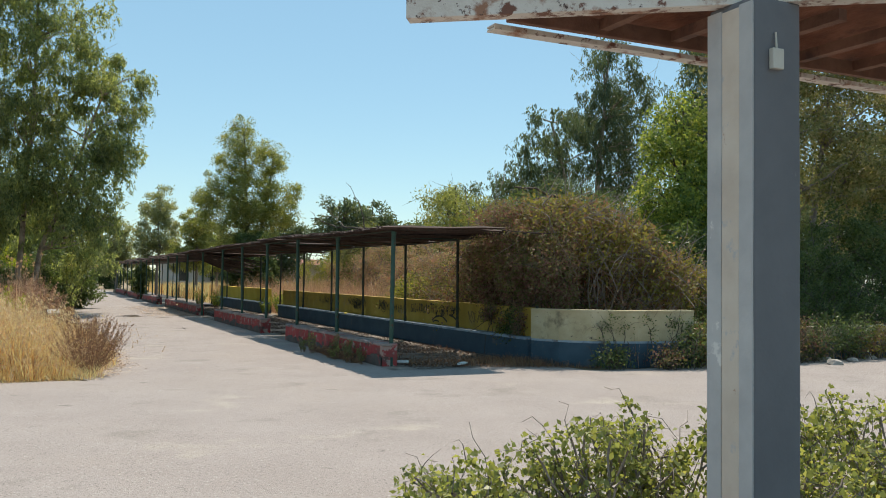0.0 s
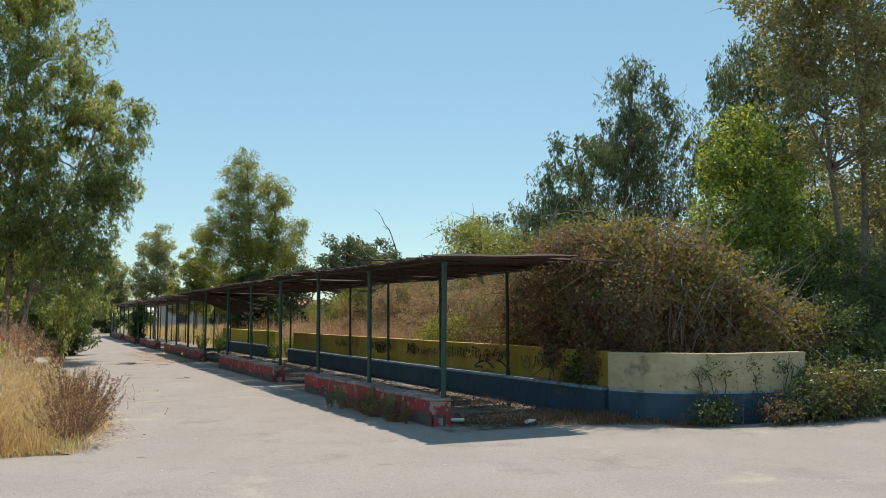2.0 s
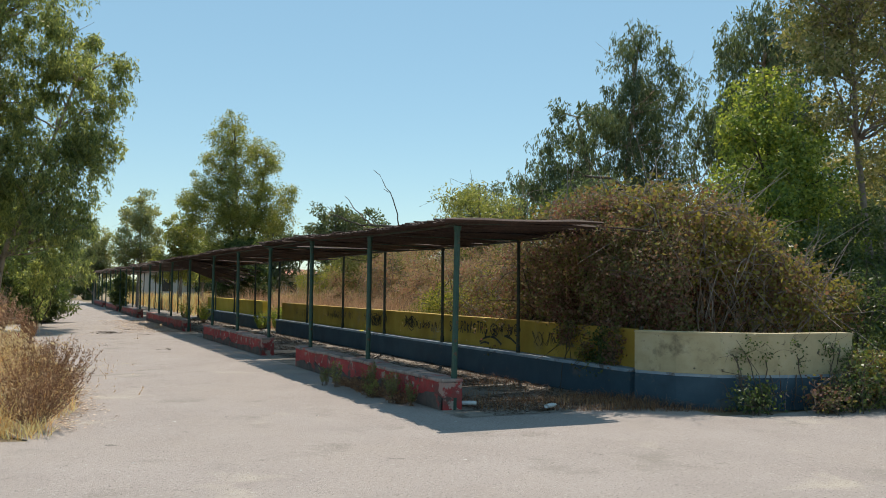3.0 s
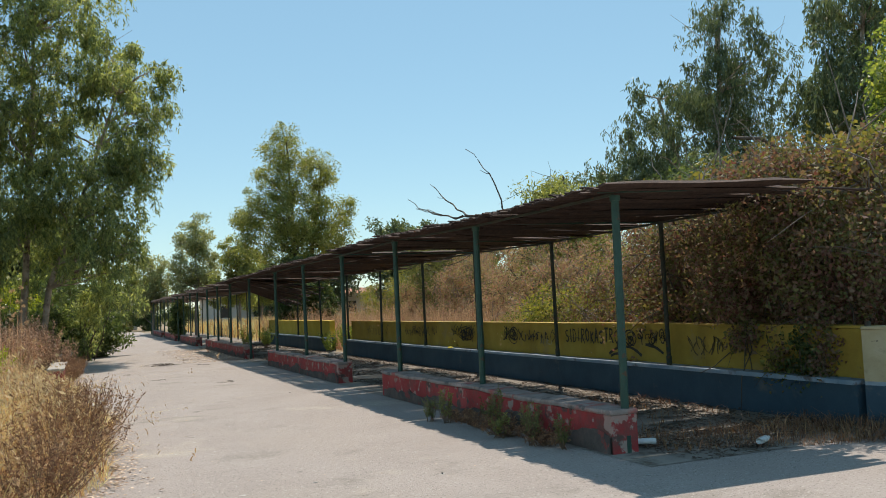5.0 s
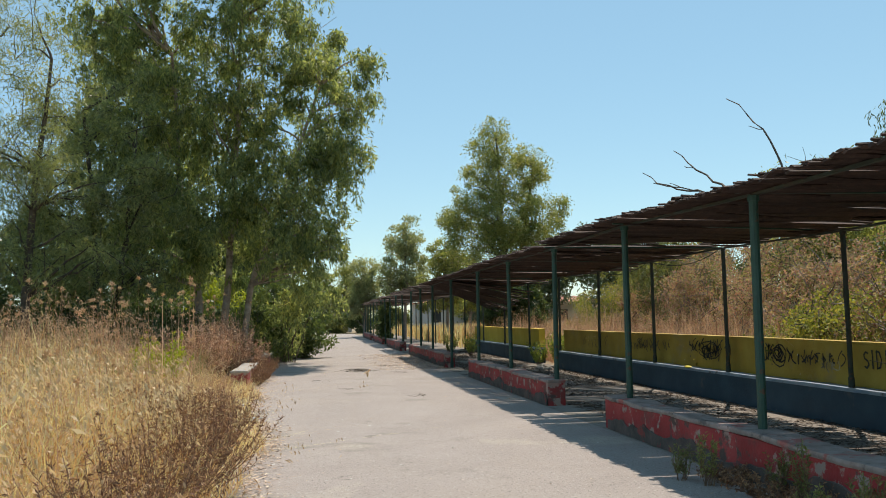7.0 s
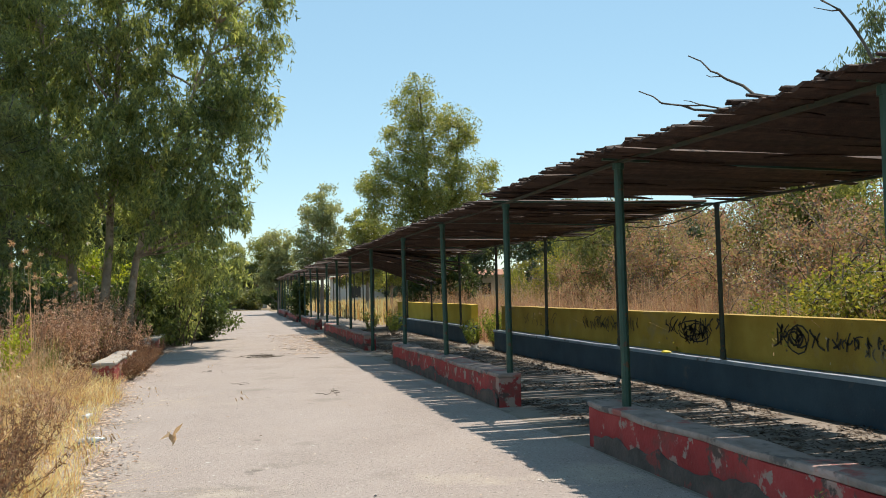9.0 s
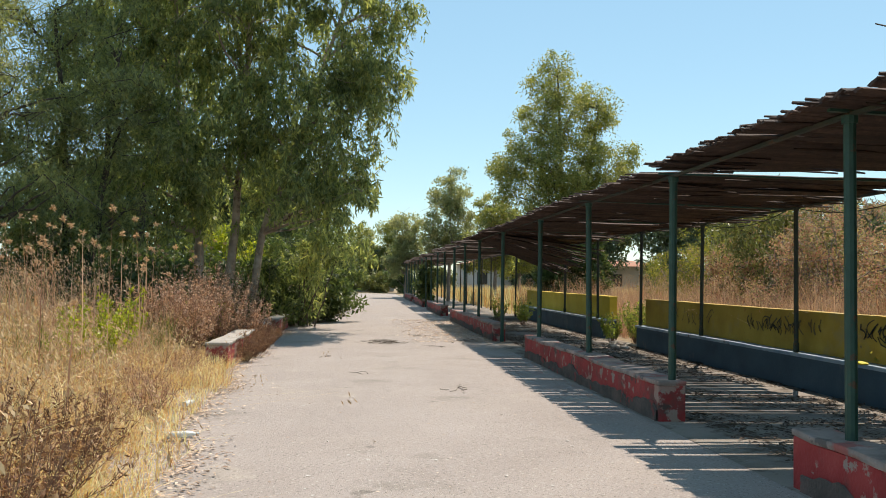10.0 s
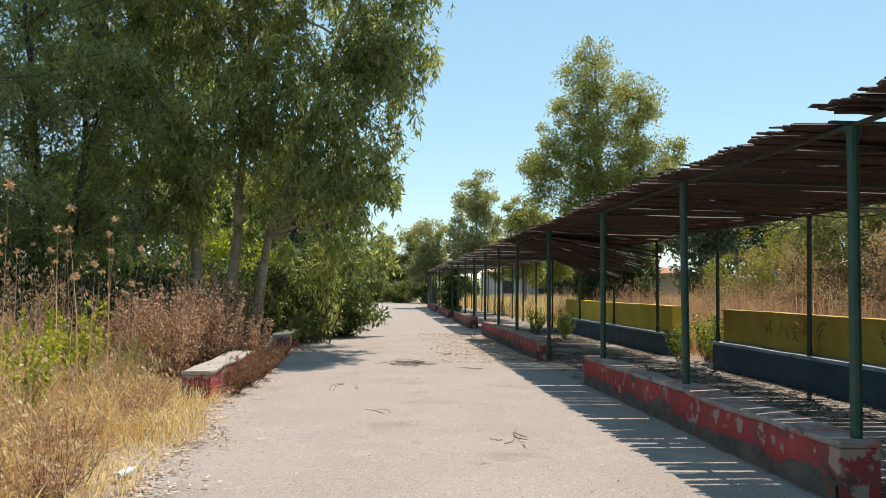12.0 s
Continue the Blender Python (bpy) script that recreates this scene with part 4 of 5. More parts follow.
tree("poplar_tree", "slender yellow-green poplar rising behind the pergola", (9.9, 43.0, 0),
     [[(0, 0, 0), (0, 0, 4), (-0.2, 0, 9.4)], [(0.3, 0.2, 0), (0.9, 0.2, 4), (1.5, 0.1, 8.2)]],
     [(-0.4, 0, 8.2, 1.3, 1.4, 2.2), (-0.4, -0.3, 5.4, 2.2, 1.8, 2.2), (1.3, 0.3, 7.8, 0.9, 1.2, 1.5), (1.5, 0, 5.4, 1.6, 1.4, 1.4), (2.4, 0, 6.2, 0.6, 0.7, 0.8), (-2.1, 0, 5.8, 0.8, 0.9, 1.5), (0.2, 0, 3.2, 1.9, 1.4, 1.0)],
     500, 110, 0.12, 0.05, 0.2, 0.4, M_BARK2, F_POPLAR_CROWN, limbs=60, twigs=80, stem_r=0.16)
tree("ivy_clad_trunk", "dark ivy thicket round a tree foot behind a yellow wall", (9.9, 41.2, 0), [[(0, 0, 0), (0, 0, 3.2)]], [(0, 0, 1.8, 1.1, 2.7, 2.1)],
     280, 150, 0.12, 0.08, 0.3, 0.34, M_BARK2, F_SHADE, limbs=16, twigs=10, stem_r=0.12, category="shrub")
for x, y, h, lab in [(7.4, 62, 8.4, 0), (9.6, 58, 6.4, 1), (5.2, 70, 6.0, 0), (12.5, 66, 6.0, 1), (2.0, 96, 7.0, 1), (-1.8, 92, 6.5, 0), (4.8, 98, 7.5, 1)]:
    tree("tree", "thin pale-leaved tree far along the lane", (x, y, 0), [[(0, 0, 0), (0.1, 0, h * 0.5), (0, 0, h * 0.95)]],
         [(0, 0, h * 0.75, 1.3, 1.3, h * 0.24), (0.5, 0, h * 0.5, 1.3, 1.2, h * 0.2), (-0.8, 0, h * 0.45, 1.0, 1.0, h * 0.2)],
         110, 110, 0.17, 0.085, 0.3, 0.45, M_BARK3, F_THIN if lab == 0 else F_POPLAR, limbs=40, twigs=40, stem_r=0.12, group="far thin trees")

tree("eucalyptus_tree", "tall dark eucalyptus standing above brambles", (23.5, 29.0, 0),
     [[(0, 0, 0), (0, 0, 6), (0.6, 0, 12.2)], [(-0.3, 0, 0), (-1.5, 0, 5), (-2.6, 0, 8.8)]],
     [(0.8, 0, 11.0, 2.0, 2.0, 2.2), (-0.4, 0, 8.6, 1.7, 2.0, 1.8), (2.2, 0, 9.0, 2.0, 2.0, 2.4), (-2.6, 0, 7.9, 1.6, 1.7, 1.7), (-3.0, 0, 5.8, 1.5, 1.5, 1.3), (0.5, 0, 6.0, 2.4, 2.2, 1.6), (-4.6, 0, 5.6, 1.3, 1.4, 1.5), (-5.8, 0, 4.4, 1.2, 1.2, 1.2)],
     230, 220, 0.2, 0.045, 0.58, 0.62, M_BARK, F_EUC2, limbs=50, twigs=60, stem_r=0.2)
tree("eucalyptus_tree", "tall eucalyptus in a roadside grove", (29.0, 27.0, 0),
     [[(0, 0, 0), (0, 0, 6), (0.6, 0, 13.5)]],
     [(0.6, 0, 12.0, 2.4, 2.4, 2.6), (-0.6, 0, 8.8, 2.4, 2.4, 2.4), (2.0, 0, 9.0, 2.4, 2.4, 2.6)],
     200, 150, 0.26, 0.06, 0.58, 0.7, M_BARK, F_EUC2, limbs=30, twigs=40, stem_r=0.2)
tree("green_tree", "fresh green broadleaf tree at the crossing", (15.6, 13.8, 0),
     [[(0, 0, 0), (0.1, 0, 2.2), (0, 0, 6.2)], [(0.3, 0, 0), (0.9, 0.2, 2.4), (1.4, 0, 5.0)]],
     [(-0.3, 0, 5.4, 1.0, 1.1, 1.3), (0.5, 0, 4.2, 1.5, 1.4, 1.4), (-0.5, -0.3, 3.0, 1.4, 1.3, 1.3), (1.2, 0, 2.4, 1.5, 1.3, 1.3)],
     240, 110, 0.10, 0.065, 0.25, 0.38, M_BARK2, F_LIME, limbs=44, twigs=60, stem_r=0.12)
tree("tall_tree", "tall grey-limbed tree with thinning yellowish leaves", (19.2, 13.4, 0),
     [[(0, 0, 0), (0.1, 0, 4), (0, 0, 10.8)], [(0.2, 0, 0), (1.2, 0.2, 4), (2.0, 0, 10)], [(-0.2, 0.1, 0), (-0.9, 0, 4), (-1.4, 0, 9)]],
     [(0, 0, 9.2, 2.2, 2.0, 2.4), (2.2, 0, 8.0, 2.2, 2.0, 2.6), (-1.8, 0, 7.6, 1.8, 1.6, 2.6), (-2.2, 0, 10.2, 1.6, 1.6, 1.6), (0.6, 0, 11.8, 2.2, 1.8, 1.6), (1.0, 0, 5.4, 2.8, 2.0, 1.8), (3.4, 0, 4.4, 2.0, 1.8, 2.2)],
     520, 110, 0.12, 0.065, 0.25, 0.5, M_BARK3, F_SPARSE, limbs=120, twigs=240, stem_r=0.14)
tree("tall_tree", "grey-limbed tree with sparse leaves in the grove", (25.0, 14.5, 0),
     [[(0, 0, 0), (0.1, 0, 4), (0, 0, 9.8)], [(0.2, 0, 0), (1.2, 0.2, 4), (2.0, 0, 9)]],
     [(0, 0, 8.2, 2.6, 2.0, 2.4), (2.2, 0, 6.0, 2.4, 2.0, 2.6), (-1.0, 0, 4.4, 2.6, 2.0, 2.2)],
     180, 120, 0.13, 0.07, 0.25, 0.55, M_BARK3, F_SPARSE, limbs=70, twigs=100, stem_r=0.14)
for x, y, h, m in [(13.2, 17.5, 4.2, F_SHADE), (15.6, 19.5, 5.0, F_EUC2), (12.0, 15.6, 3.7, F_EUC2), (16.5, 16.8, 4.6, F_SHADE), (13.6, 24.0, 5.2, F_POPLAR), (15.5, 27.0, 5.6, F_EUC2), (17.8, 22.0, 5.4, F_EUC2), (12.4, 30, 3.8, F_HERB), (21, 19, 6.0, F_SHADE), (24.5, 19.5, 7.0, F_EUC2), (29, 20, 8.0, F_EUC2)]:
    tree("tree", "small feathery tree behind the brambles", (x, y, 0), [[(0, 0, 0), (0.1, 0, h * 0.5), (0, 0, h * 0.95)]],
         [(0, 0, h * 0.72, 1.5, 1.4, h * 0.26), (0.6, 0, h * 0.45, 1.6, 1.4, h * 0.24)], 90, 130, 0.15, 0.04, 0.35, 0.5, M_BARK2, m, limbs=26, twigs=30, stem_r=0.09, group="small trees behind the brambles")
for x, y, h in [(-2.5, 50, 7.5), (-7, 56, 9), (1.0, 98, 5), (29, 84, 11), (33, 86, 10.5), (38, 85, 9.5), (24, 90, 8.5), (44, 80, 9), (18, 92, 6), (-14, 60, 9), (-6, 72, 8), (-20, 45, 10), (50, 60, 9), (60, 40, 10), (40, 30, 9), (38, 14, 8)]:
    tree("far_tree", "dark round-headed tree in the distance", (x, y, 0), [[(0, 0, 0), (0, 0, h * 0.5), (0.2, 0, h * 0.9)]],
         [(0, 0, h * 0.78, 2.2, 2.0, h * 0.2), (1.8, 0, h * 0.66, 2.0, 2.0, h * 0.2), (-1.8, 0, h * 0.62, 2.0, 2.0, h * 0.2), (0, 0, h * 0.36, 3.0, 2.4, h * 0.3)],
         90, 100, 0.4, 0.17, 0.35, 0.9, M_BARK2, F_EUC2, limbs=20, twigs=10, stem_r=0.2, group="distant trees")
for x, y, h in [(-3, 90, 2.0), (0.5, 92, 2.4), (3.5, 91, 2.0), (6, 89, 2.6), (-6, 86, 3.0), (9.5, 92, 2.4), (-4, 66, 3.0), (-3.5, 52, 2.6), (-2.6, 46, 2.4)]:
    tree("shrub", "green shrub closing the end of the lane", (x, y, 0), [], [(0, 0, h * 0.5, 1.9, 1.3, h * 0.5)],
         60, 90, 0.22, 0.11, 0.2, 0.5, M_BARK2, F_HERB if int(x) % 2 else F_SHADE, limbs=10, twigs=10, stem_r=0.04, category="shrub", group="shrubs along the far lane")

# ---- brambles behind the parapet ----


def bramble(place, lobes, clumps, per, material, label, leaf=0.055, width=0.036, spread=0.30, twigs=160, limbs=70, bark=M_BARK2):
    return tree("bramble", label, place, [], lobes, clumps, per, leaf, width, 0.15, spread, bark, material, limbs=limbs, twigs=twigs, stem_r=0.035, fill=0.3, category="bramble", group="brambles behind the wall", trunk_label="tangled dead canes")


bramble((10.2, 10.6, 0), [(-0.9, 0.2, 1.5, 1.4, 1.4, 1.75), (0.5, 0.0, 1.3, 1.6, 1.5, 1.5), (1.9, 0.2, 0.8, 1.6, 1.4, 1.1), (-0.6, 1.8, 1.5, 1.4, 1.5, 1.7)], 430, 110, F_BRAMBLE, "great mound of reddish-brown bramble over the wall", leaf=0.07, width=0.048, twigs=520, limbs=220, spread=0.36)
# lighter sprays on top: leaf colour carries the sunlit crest of the mound
bramble((10.2, 10.4, 0), [(-0.9, -0.2, 2.75, 1.0, 1.1, 0.5), (0.2, -0.3, 2.45, 1.0, 1.1, 0.45), (1.3, -0.5, 1.75, 1.0, 0.9, 0.42), (-1.2, 1.4, 2.8, 1.0, 1.2, 0.4), (2.4, -0.4, 1.3, 0.8, 0.8, 0.4), (-1.6, -1.0, 2.65, 0.6, 0.5, 0.4), (-0.2, -1.1, 2.1, 0.9, 0.5, 0.5), (1.0, -1.2, 1.5, 0.7, 0.4, 0.4)], 240, 62, F_CAP, "yellow-green bramble sprays over the mound, its sunlit top put into their colour", leaf=0.075, width=0.055, twigs=520, limbs=90, spread=0.4, bark=M_BARK3)
bramble((8.7, 10.0, 0), [(-0.3, -0.6, 1.75, 0.75, 0.8, 0.95), (-0.6, 0.5, 1.75, 0.6, 0.9, 0.9), (-0.7, -0.3, 2.6, 0.75, 0.8, 0.36)], 210, 130, F_BRAMBLE, "bramble spilling over the parapet under the reeds", twigs=60, limbs=6)
for i, (x, y, h) in enumerate([(13.6, 10.0, 1.9), (16.0, 10.2, 2.4), (18.6, 10.0, 2.0), (21.5, 10.4, 2.6), (24.5, 10, 2.2)]):
    bramble((x, y, 0), [(0, 0, h * 0.5, 1.6, 1.2, h * 0.5), (0.8, -0.8, h * 0.3, 1.2, 0.9, h * 0.35)], 110, 130, F_SHADE, "bramble thicket beside the crossing", twigs=120, limbs=40)
for i, (x, y, h, m) in enumerate([(9.5, 12.5, 2.6, F_BRAMBLE), (10.0, 14.2, 2.9, F_BRAMBLE), (9.9, 16.3, 2.0, F_BRAMBLE2), (9.9, 18.5, 1.3, F_BRAMBLE2), (11.4, 17.2, 2.7, F_BANK), (12.0, 20.4, 3.1, F_BANK), (12.4, 23.5, 3.2, F_BANK), (12.2, 27, 3.3, F_BANK),
                                  (12.6, 31, 3.3, F_BANK), (12.4, 35, 3.0, F_BRAMBLE2), (15, 33, 3.6, F_BRAMBLE2), (13.5, 29, 3.6, F_BANK), (14, 25, 3.7, F_BRAMBLE2), (14.5, 38, 3.0, F_BANK), (15, 21, 3.2, F_BRAMBLE2), (14, 16.5, 3.4, F_BRAMBLE2)]):
    bramble((x, y, 0), [(0, 0, h * 0.5, 1.5, 1.7, h * 0.5), (-0.7, 0.6, h * 0.35, 1.0, 1.2, h * 0.38)], 150, 120, m, "dry bramble bank behind the parapet wall", twigs=260, limbs=50, bark=M_BARK3 if i % 2 else M_BARK2)
# dark-coloured thickets added to give the deep shade beneath the grove
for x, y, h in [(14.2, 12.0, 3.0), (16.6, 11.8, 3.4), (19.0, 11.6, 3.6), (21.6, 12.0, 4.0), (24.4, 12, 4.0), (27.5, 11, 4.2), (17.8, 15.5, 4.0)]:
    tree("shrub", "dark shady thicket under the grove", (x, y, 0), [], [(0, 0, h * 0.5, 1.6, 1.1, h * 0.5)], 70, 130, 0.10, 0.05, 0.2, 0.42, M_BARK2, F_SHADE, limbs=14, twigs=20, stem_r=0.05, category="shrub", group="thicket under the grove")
for i, (x, y) in enumerate([(8.7, 7.45), (9.6, 7.15), (10.1, 7.1), (10.8, 7.2), (11.7, 7.25), (12.8, 7.3), (14.2, 7.35), (10.5, 7.25), (11.2, 7.3), (12.3, 7.3), (13.5, 7.4), (15.0, 7.4), (17, 7.4)]):
    tree("wall_creeper", "leafy green creeper and weeds at the foot of a wall", (x, y, 0), [], [(0, 0, 0.3, 0.6, 0.22, 0.4), (0.3, 0.1, 0.5, 0.45, 0.2, 0.45)] if x > 10 else [(0, 0, 0.18, 0.5, 0.2, 0.22)], 44 if x > 10 else 20, 32, 0.05, 0.034, 0.2, 0.22, M_BARK2, (F_SHADE, F_BRAMBLE, F_SHADE, F_CAP)[i % 4], limbs=12, twigs=24, stem_r=0.02,
         category="creeper", group="creepers at the wall foot")
for x, h in [(8.75, 0.6), (9.05, 0.45), (9.5, 0.5), (9.95, 0.7), (10.2, 0.8)]:
    tree("hanging_bramble", "thin bramble spray trailing down a cream wall", (x, 8.16 - 0.22 * (x - 8.0) - 0.26, 0), [], [(0, 0, 1.0 - h * 0.45, 0.22, 0.06, h * 0.45)], 12, 12, 0.04, 0.028, 0.2, 0.13, M_BARK2, F_SHADE, limbs=3, twigs=8, stem_r=0.012,
         category="bramble", group="brambles trailing over the wall")
for y, h, m in [(9.35, 0.75, F_BRAMBLE), (9.7, 0.9, F_SHADE), (10.0, 0.8, F_CAP), (10.5, 0.45, F_BRAMBLE)]:
    tree("hanging_bramble", "leafy bramble curtain hanging over a yellow wall", (7.9, y, 0), [], [(0, 0, 1.05 - h * 0.5, 0.07, 0.24, h * 0.5)], 24, 24, 0.05, 0.034, 0.2, 0.14, M_BARK2, m, limbs=3, twigs=14, stem_r=0.012,
         category="bramble", group="brambles trailing over the wall")
fallen = thing("fallen_branch", (11.0, 12.2, 3.2), "bare broken grey branch lying on the bramble mound", "branch")
tb = Tubes()
tb.add(curve_points((-1.6, 0, 0.4), (0.8, 0.3, -0.1), (0, 0, 0.12), 8, 0.03), 0.022, 0.045, 7)
tb.add(curve_points((0.6, 0.2, -0.6), (0.55, 0.1, 0.35), (0, 0, 0), 3, 0.02), 0.045, 0.04, 7)
tb.add(curve_points((-0.4, 0.1, 0.3), (-1.3, 0.4, 0.0), (0, 0, 0.05), 5, 0.03), 0.03, 0.01, 5)
link_mesh("limb", tb.mesh("limb"), M_BARK2, fallen)
dead = thing("dead_branch", (6.0, 13.7, 2.48), "leafless grey branch lying on the reed roof", "branch")
tb = Tubes()
tb.add(curve_points((0.5, -0.9, -0.02), (-0.05, 0.1, 0.16), (0, 0, 0.05), 5, 0.01), 0.022, 0.018, 6)
for foot, tip, bow, r in (((-0.05, 0.1, 0.16), (-0.25, 1.15, 0.78), (0, 0.03, -0.05), 0.016), ((-0.05, 0.1, 0.16), (-0.4, 1.75, 0.62), (0, 0.05, -0.09), 0.016),
                          ((0.2, -0.5, 0.05), (0.02, 0.35, 1.2), (0.03, -0.16, 0.06), 0.014), ((-0.1, 0.3, 0.2), (-0.45, 1.3, 0.42), (0, 0, -0.04), 0.01)):
    pts = curve_points(foot, tip, bow, 9, 0.016)
    tb.add(pts, r, 0.005, 5)
    tb.add(curve_points(pts[5], pts[5] + Vector((-0.05, 0.2, 0.08)), (0, 0, 0), 3, 0.01), 0.007, 0.003, 4)
link_mesh("limb", tb.mesh("limb"), M_BARK2, dead)

# ---- dry grass and weeds ----


def scatter(n, x0, x1, y0, y1, keep=None):
    p = np.stack([rng.uniform(x0, x1, n), rng.uniform(y0, y1, n)], 1)
    return p[keep(p)] if keep else p


def rough2(p, s):
    return np.sin(p[:, 0] * s + 1.3 * np.sin(p[:, 1] * s * 0.7)) * np.cos(p[:, 1] * s * 1.1 + np.sin(p[:, 0] * s * 0.6))


def grass(name, p, low, high, lean, width, material, label, heads=0.0, rise=None, head=0.04, head_mat=F_PLUME):
    """Blades on p; rise: a factor on the height for each place."""
    h = low + (high - low) * np.clip(0.4 + 0.4 * rough2(p, 1.9) + rng.normal(0, 0.25, len(p)), 0, 1.3)
    if rise is not None:
        h = np.minimum(h * rise(p), 0.85 * high)
    me, tips = blades(name, p, np.maximum(h, 0.05), lean, width)
    ob = link_mesh(name, me, material)
    tagged(ob, label, "grass", kind="stuff")
    if heads:
        k = rng.random(len(p)) < heads
        t = np.repeat(tips[k], 5, 0)
        t = t + rng.normal(0, 1, t.shape) * np.array([0.03, 0.03, 0.045]) - np.array([0, 0, 0.03])
        w = rng.normal(size=t.shape) * 0.35 + np.array([0.35, -0.2, -0.75])
        link_mesh("seed_heads", leaves("seed_heads", t, w, head, head * 0.32), head_mat, ob)
    return ob


def edge_x(y):
    return np.interp(y, [8, 12, 13.5, 16, 19, 23, 28, 40], [0.5, 0.9, 1.0, 0.85, 0.55, 0.3, 0.2, 0.1]) + 0.07 * np.sin(y * 1.3) + 0.06 * np.sin(y * 3.1)


def verge_rise(p):
    """Grass stands taller away from the lane and towards the crossing."""
    d = np.clip((edge_x(p[:, 1]) - p[:, 0]) / 2.2, 0, 1)
    lumps = 0.74 + 0.3 * rough2(p, 0.8) + 0.2 * rough2(p + 2.0, 2.3)
    return (0.42 + 0.85 * d) * np.interp(p[:, 1], [13, 17, 25], [1.1, 0.66, 0.7]) * lumps


lane_side = lambda p: (p[:, 0] < edge_x(p[:, 1]) - 0.1) & ((p[:, 0] < -0.5) | (p[:, 1] < 22.7) | (p[:, 1] > 40))
tufted = lambda p: lane_side(p) & (rough2(p, 3.3) + rng.normal(0, 0.5, len(p)) > -0.2)


def tussocks(name, centres, per, height, radius, lean, width, material, label, heads=0.0):
    """Tufts whose blades fan out from their centres."""
    n = len(centres) * per
    ci = np.repeat(np.arange(len(centres)), per)
    a = rng.uniform(0, 2 * math.pi, n)
    r = radius[ci] * np.sqrt(rng.uniform(0, 1, n))
    p = centres[ci] + np.stack([np.cos(a), np.sin(a)], 1) * r[:, None]
    h = height[ci] * rng.uniform(0.45, 1.1, n)
    me, tips = blades(name, p, h, lean, width, a + rng.normal(0, 0.5, n))
    ob = tagged(link_mesh(name, me, material), label, "grass", kind="stuff")
    if heads:
        k = rng.random(n) < heads
        t = np.repeat(tips[k], 5, 0)
        t = t + rng.normal(0, 1, t.shape) * np.array([0.02, 0.02, 0.05]) - np.array([0, 0, 0.02])
        link_mesh("seed_heads", leaves("seed_heads", t, rng.normal(size=t.shape) * 0.5 + np.array([0, 0, -0.8]), 0.04, 0.014), F_PLUME, ob)


tc = scatter(1600, -3.6, 0.95, 8.9, 24.4, lambda p: p[:, 0] < edge_x(p[:, 1]) - 0.4)
th = verge_rise(tc) * rng.uniform(0.35, 1.05, len(tc)) * (0.85 + 0.35 * rough2(tc, 0.9))
tussocks("grass_tufts", tc, 34, np.maximum(th, 0.2), rng.uniform(0.08, 0.22, len(tc)), 0.75, 0.009, F_STRAW, "fanned tufts of bleached straw beside the lane", 0.25)
tc = scatter(140, -3.4, 0.7, 8.9, 24.2, lambda p: (p[:, 0] < edge_x(p[:, 1]) - 0.55))
tussocks("weed_tufts", tc, 30, rng.uniform(0.4, 0.95, len(tc)) * verge_rise(tc), rng.uniform(0.05, 0.15, len(tc)), 0.55, 0.008, F_BROWN, "russet dead weed tufts among straw", 0.7)
grass("dry_grass", scatter(19000, -3.4, 1.0, 8.8, 24.6, tufted), 0.2, 0.6, 1.1, 0.0095, F_STRAW, "tangled bleached dry grass beside the lane", rise=verge_rise)
grass("oat_stalks", scatter(7200, -3.6, 0.85, 8.9, 24.6, lambda p: p[:, 0] < edge_x(p[:, 1]) - 0.65), 0.45, 1.35, 0.55, 0.0045, F_STRAW, "dry oat stalks nodding over the straw", heads=0.85, rise=verge_rise, head=0.066, head_mat=F_HEAD)
grass("dry_grass", scatter(20000, -9, -2.8, 8.9, 27, lambda p: rough2(p, 1.5) + rng.normal(0, 0.4, len(p)) > -0.3), 0.5, 1.5, 0.5, 0.011, F_STRAW, "tall bleached dry grass in the verge", heads=0.5, head=0.05, head_mat=F_HEAD)
grass("trampled_grass", scatter(34000, -2.2, 1.15, 8.7, 24.3, lambda p: p[:, 0] < edge_x(p[:, 1]) + 0.06), 0.06, 0.3, 1.3, 0.007, F_STRAW, "flattened straw at the lane edge")
grass("brown_weeds", scatter(3000, -2.8, 0.95, 8.9, 24.5, lambda p: (rough2(p, 1.7) > 0.3) & (p[:, 0] < edge_x(p[:, 1]) - 0.5)), 0.3, 0.9, 0.6, 0.007, F_RUST, "reddish brown dead weeds among straw", heads=0.6, rise=verge_rise)
grass("green_weeds", scatter(3500, -3.0, -0.3, 10, 18, lambda p: rough2(p + 1, 1.3) > 0.45), 0.25, 0.8, 0.7, 0.009, F_POPLAR, "fading green grass among straw", rise=verge_rise)
grass("green_weeds", scatter(9000, -3.5, -0.6, 17, 30, lambda p: rough2(p + 4, 1.1) > 0.2), 0.3, 1.0, 0.4, 0.012, F_HERB, "green weeds among straw")
grass("brown_weeds", scatter(6000, -5, -0.5, 24.0, 34.0, lambda p: rough2(p, 1.2) > 0.0), 0.3, 1.3, 0.45, 0.009, F_BROWN, "tall brown dead weeds under the trees", heads=0.6)
grass("oat_stalks", scatter(8000, -5, -0.5, 19.0, 32.0, lambda p: rough2(p + 3, 0.9) > -0.3), 0.3, 1.2, 0.6, 0.006, F_PLUME, "pale dry oats under the trees", heads=0.8, rise=lambda p: 0.75 + 0.35 * rough2(p, 0.7), head=0.05)
grass("field_grass", scatter(26000, 8.4, 14, 16, 44), 0.4, 1.5, 0.3, 0.012, F_BROWN, "rusty brown dead grass behind the parapet wall", heads=0.55)
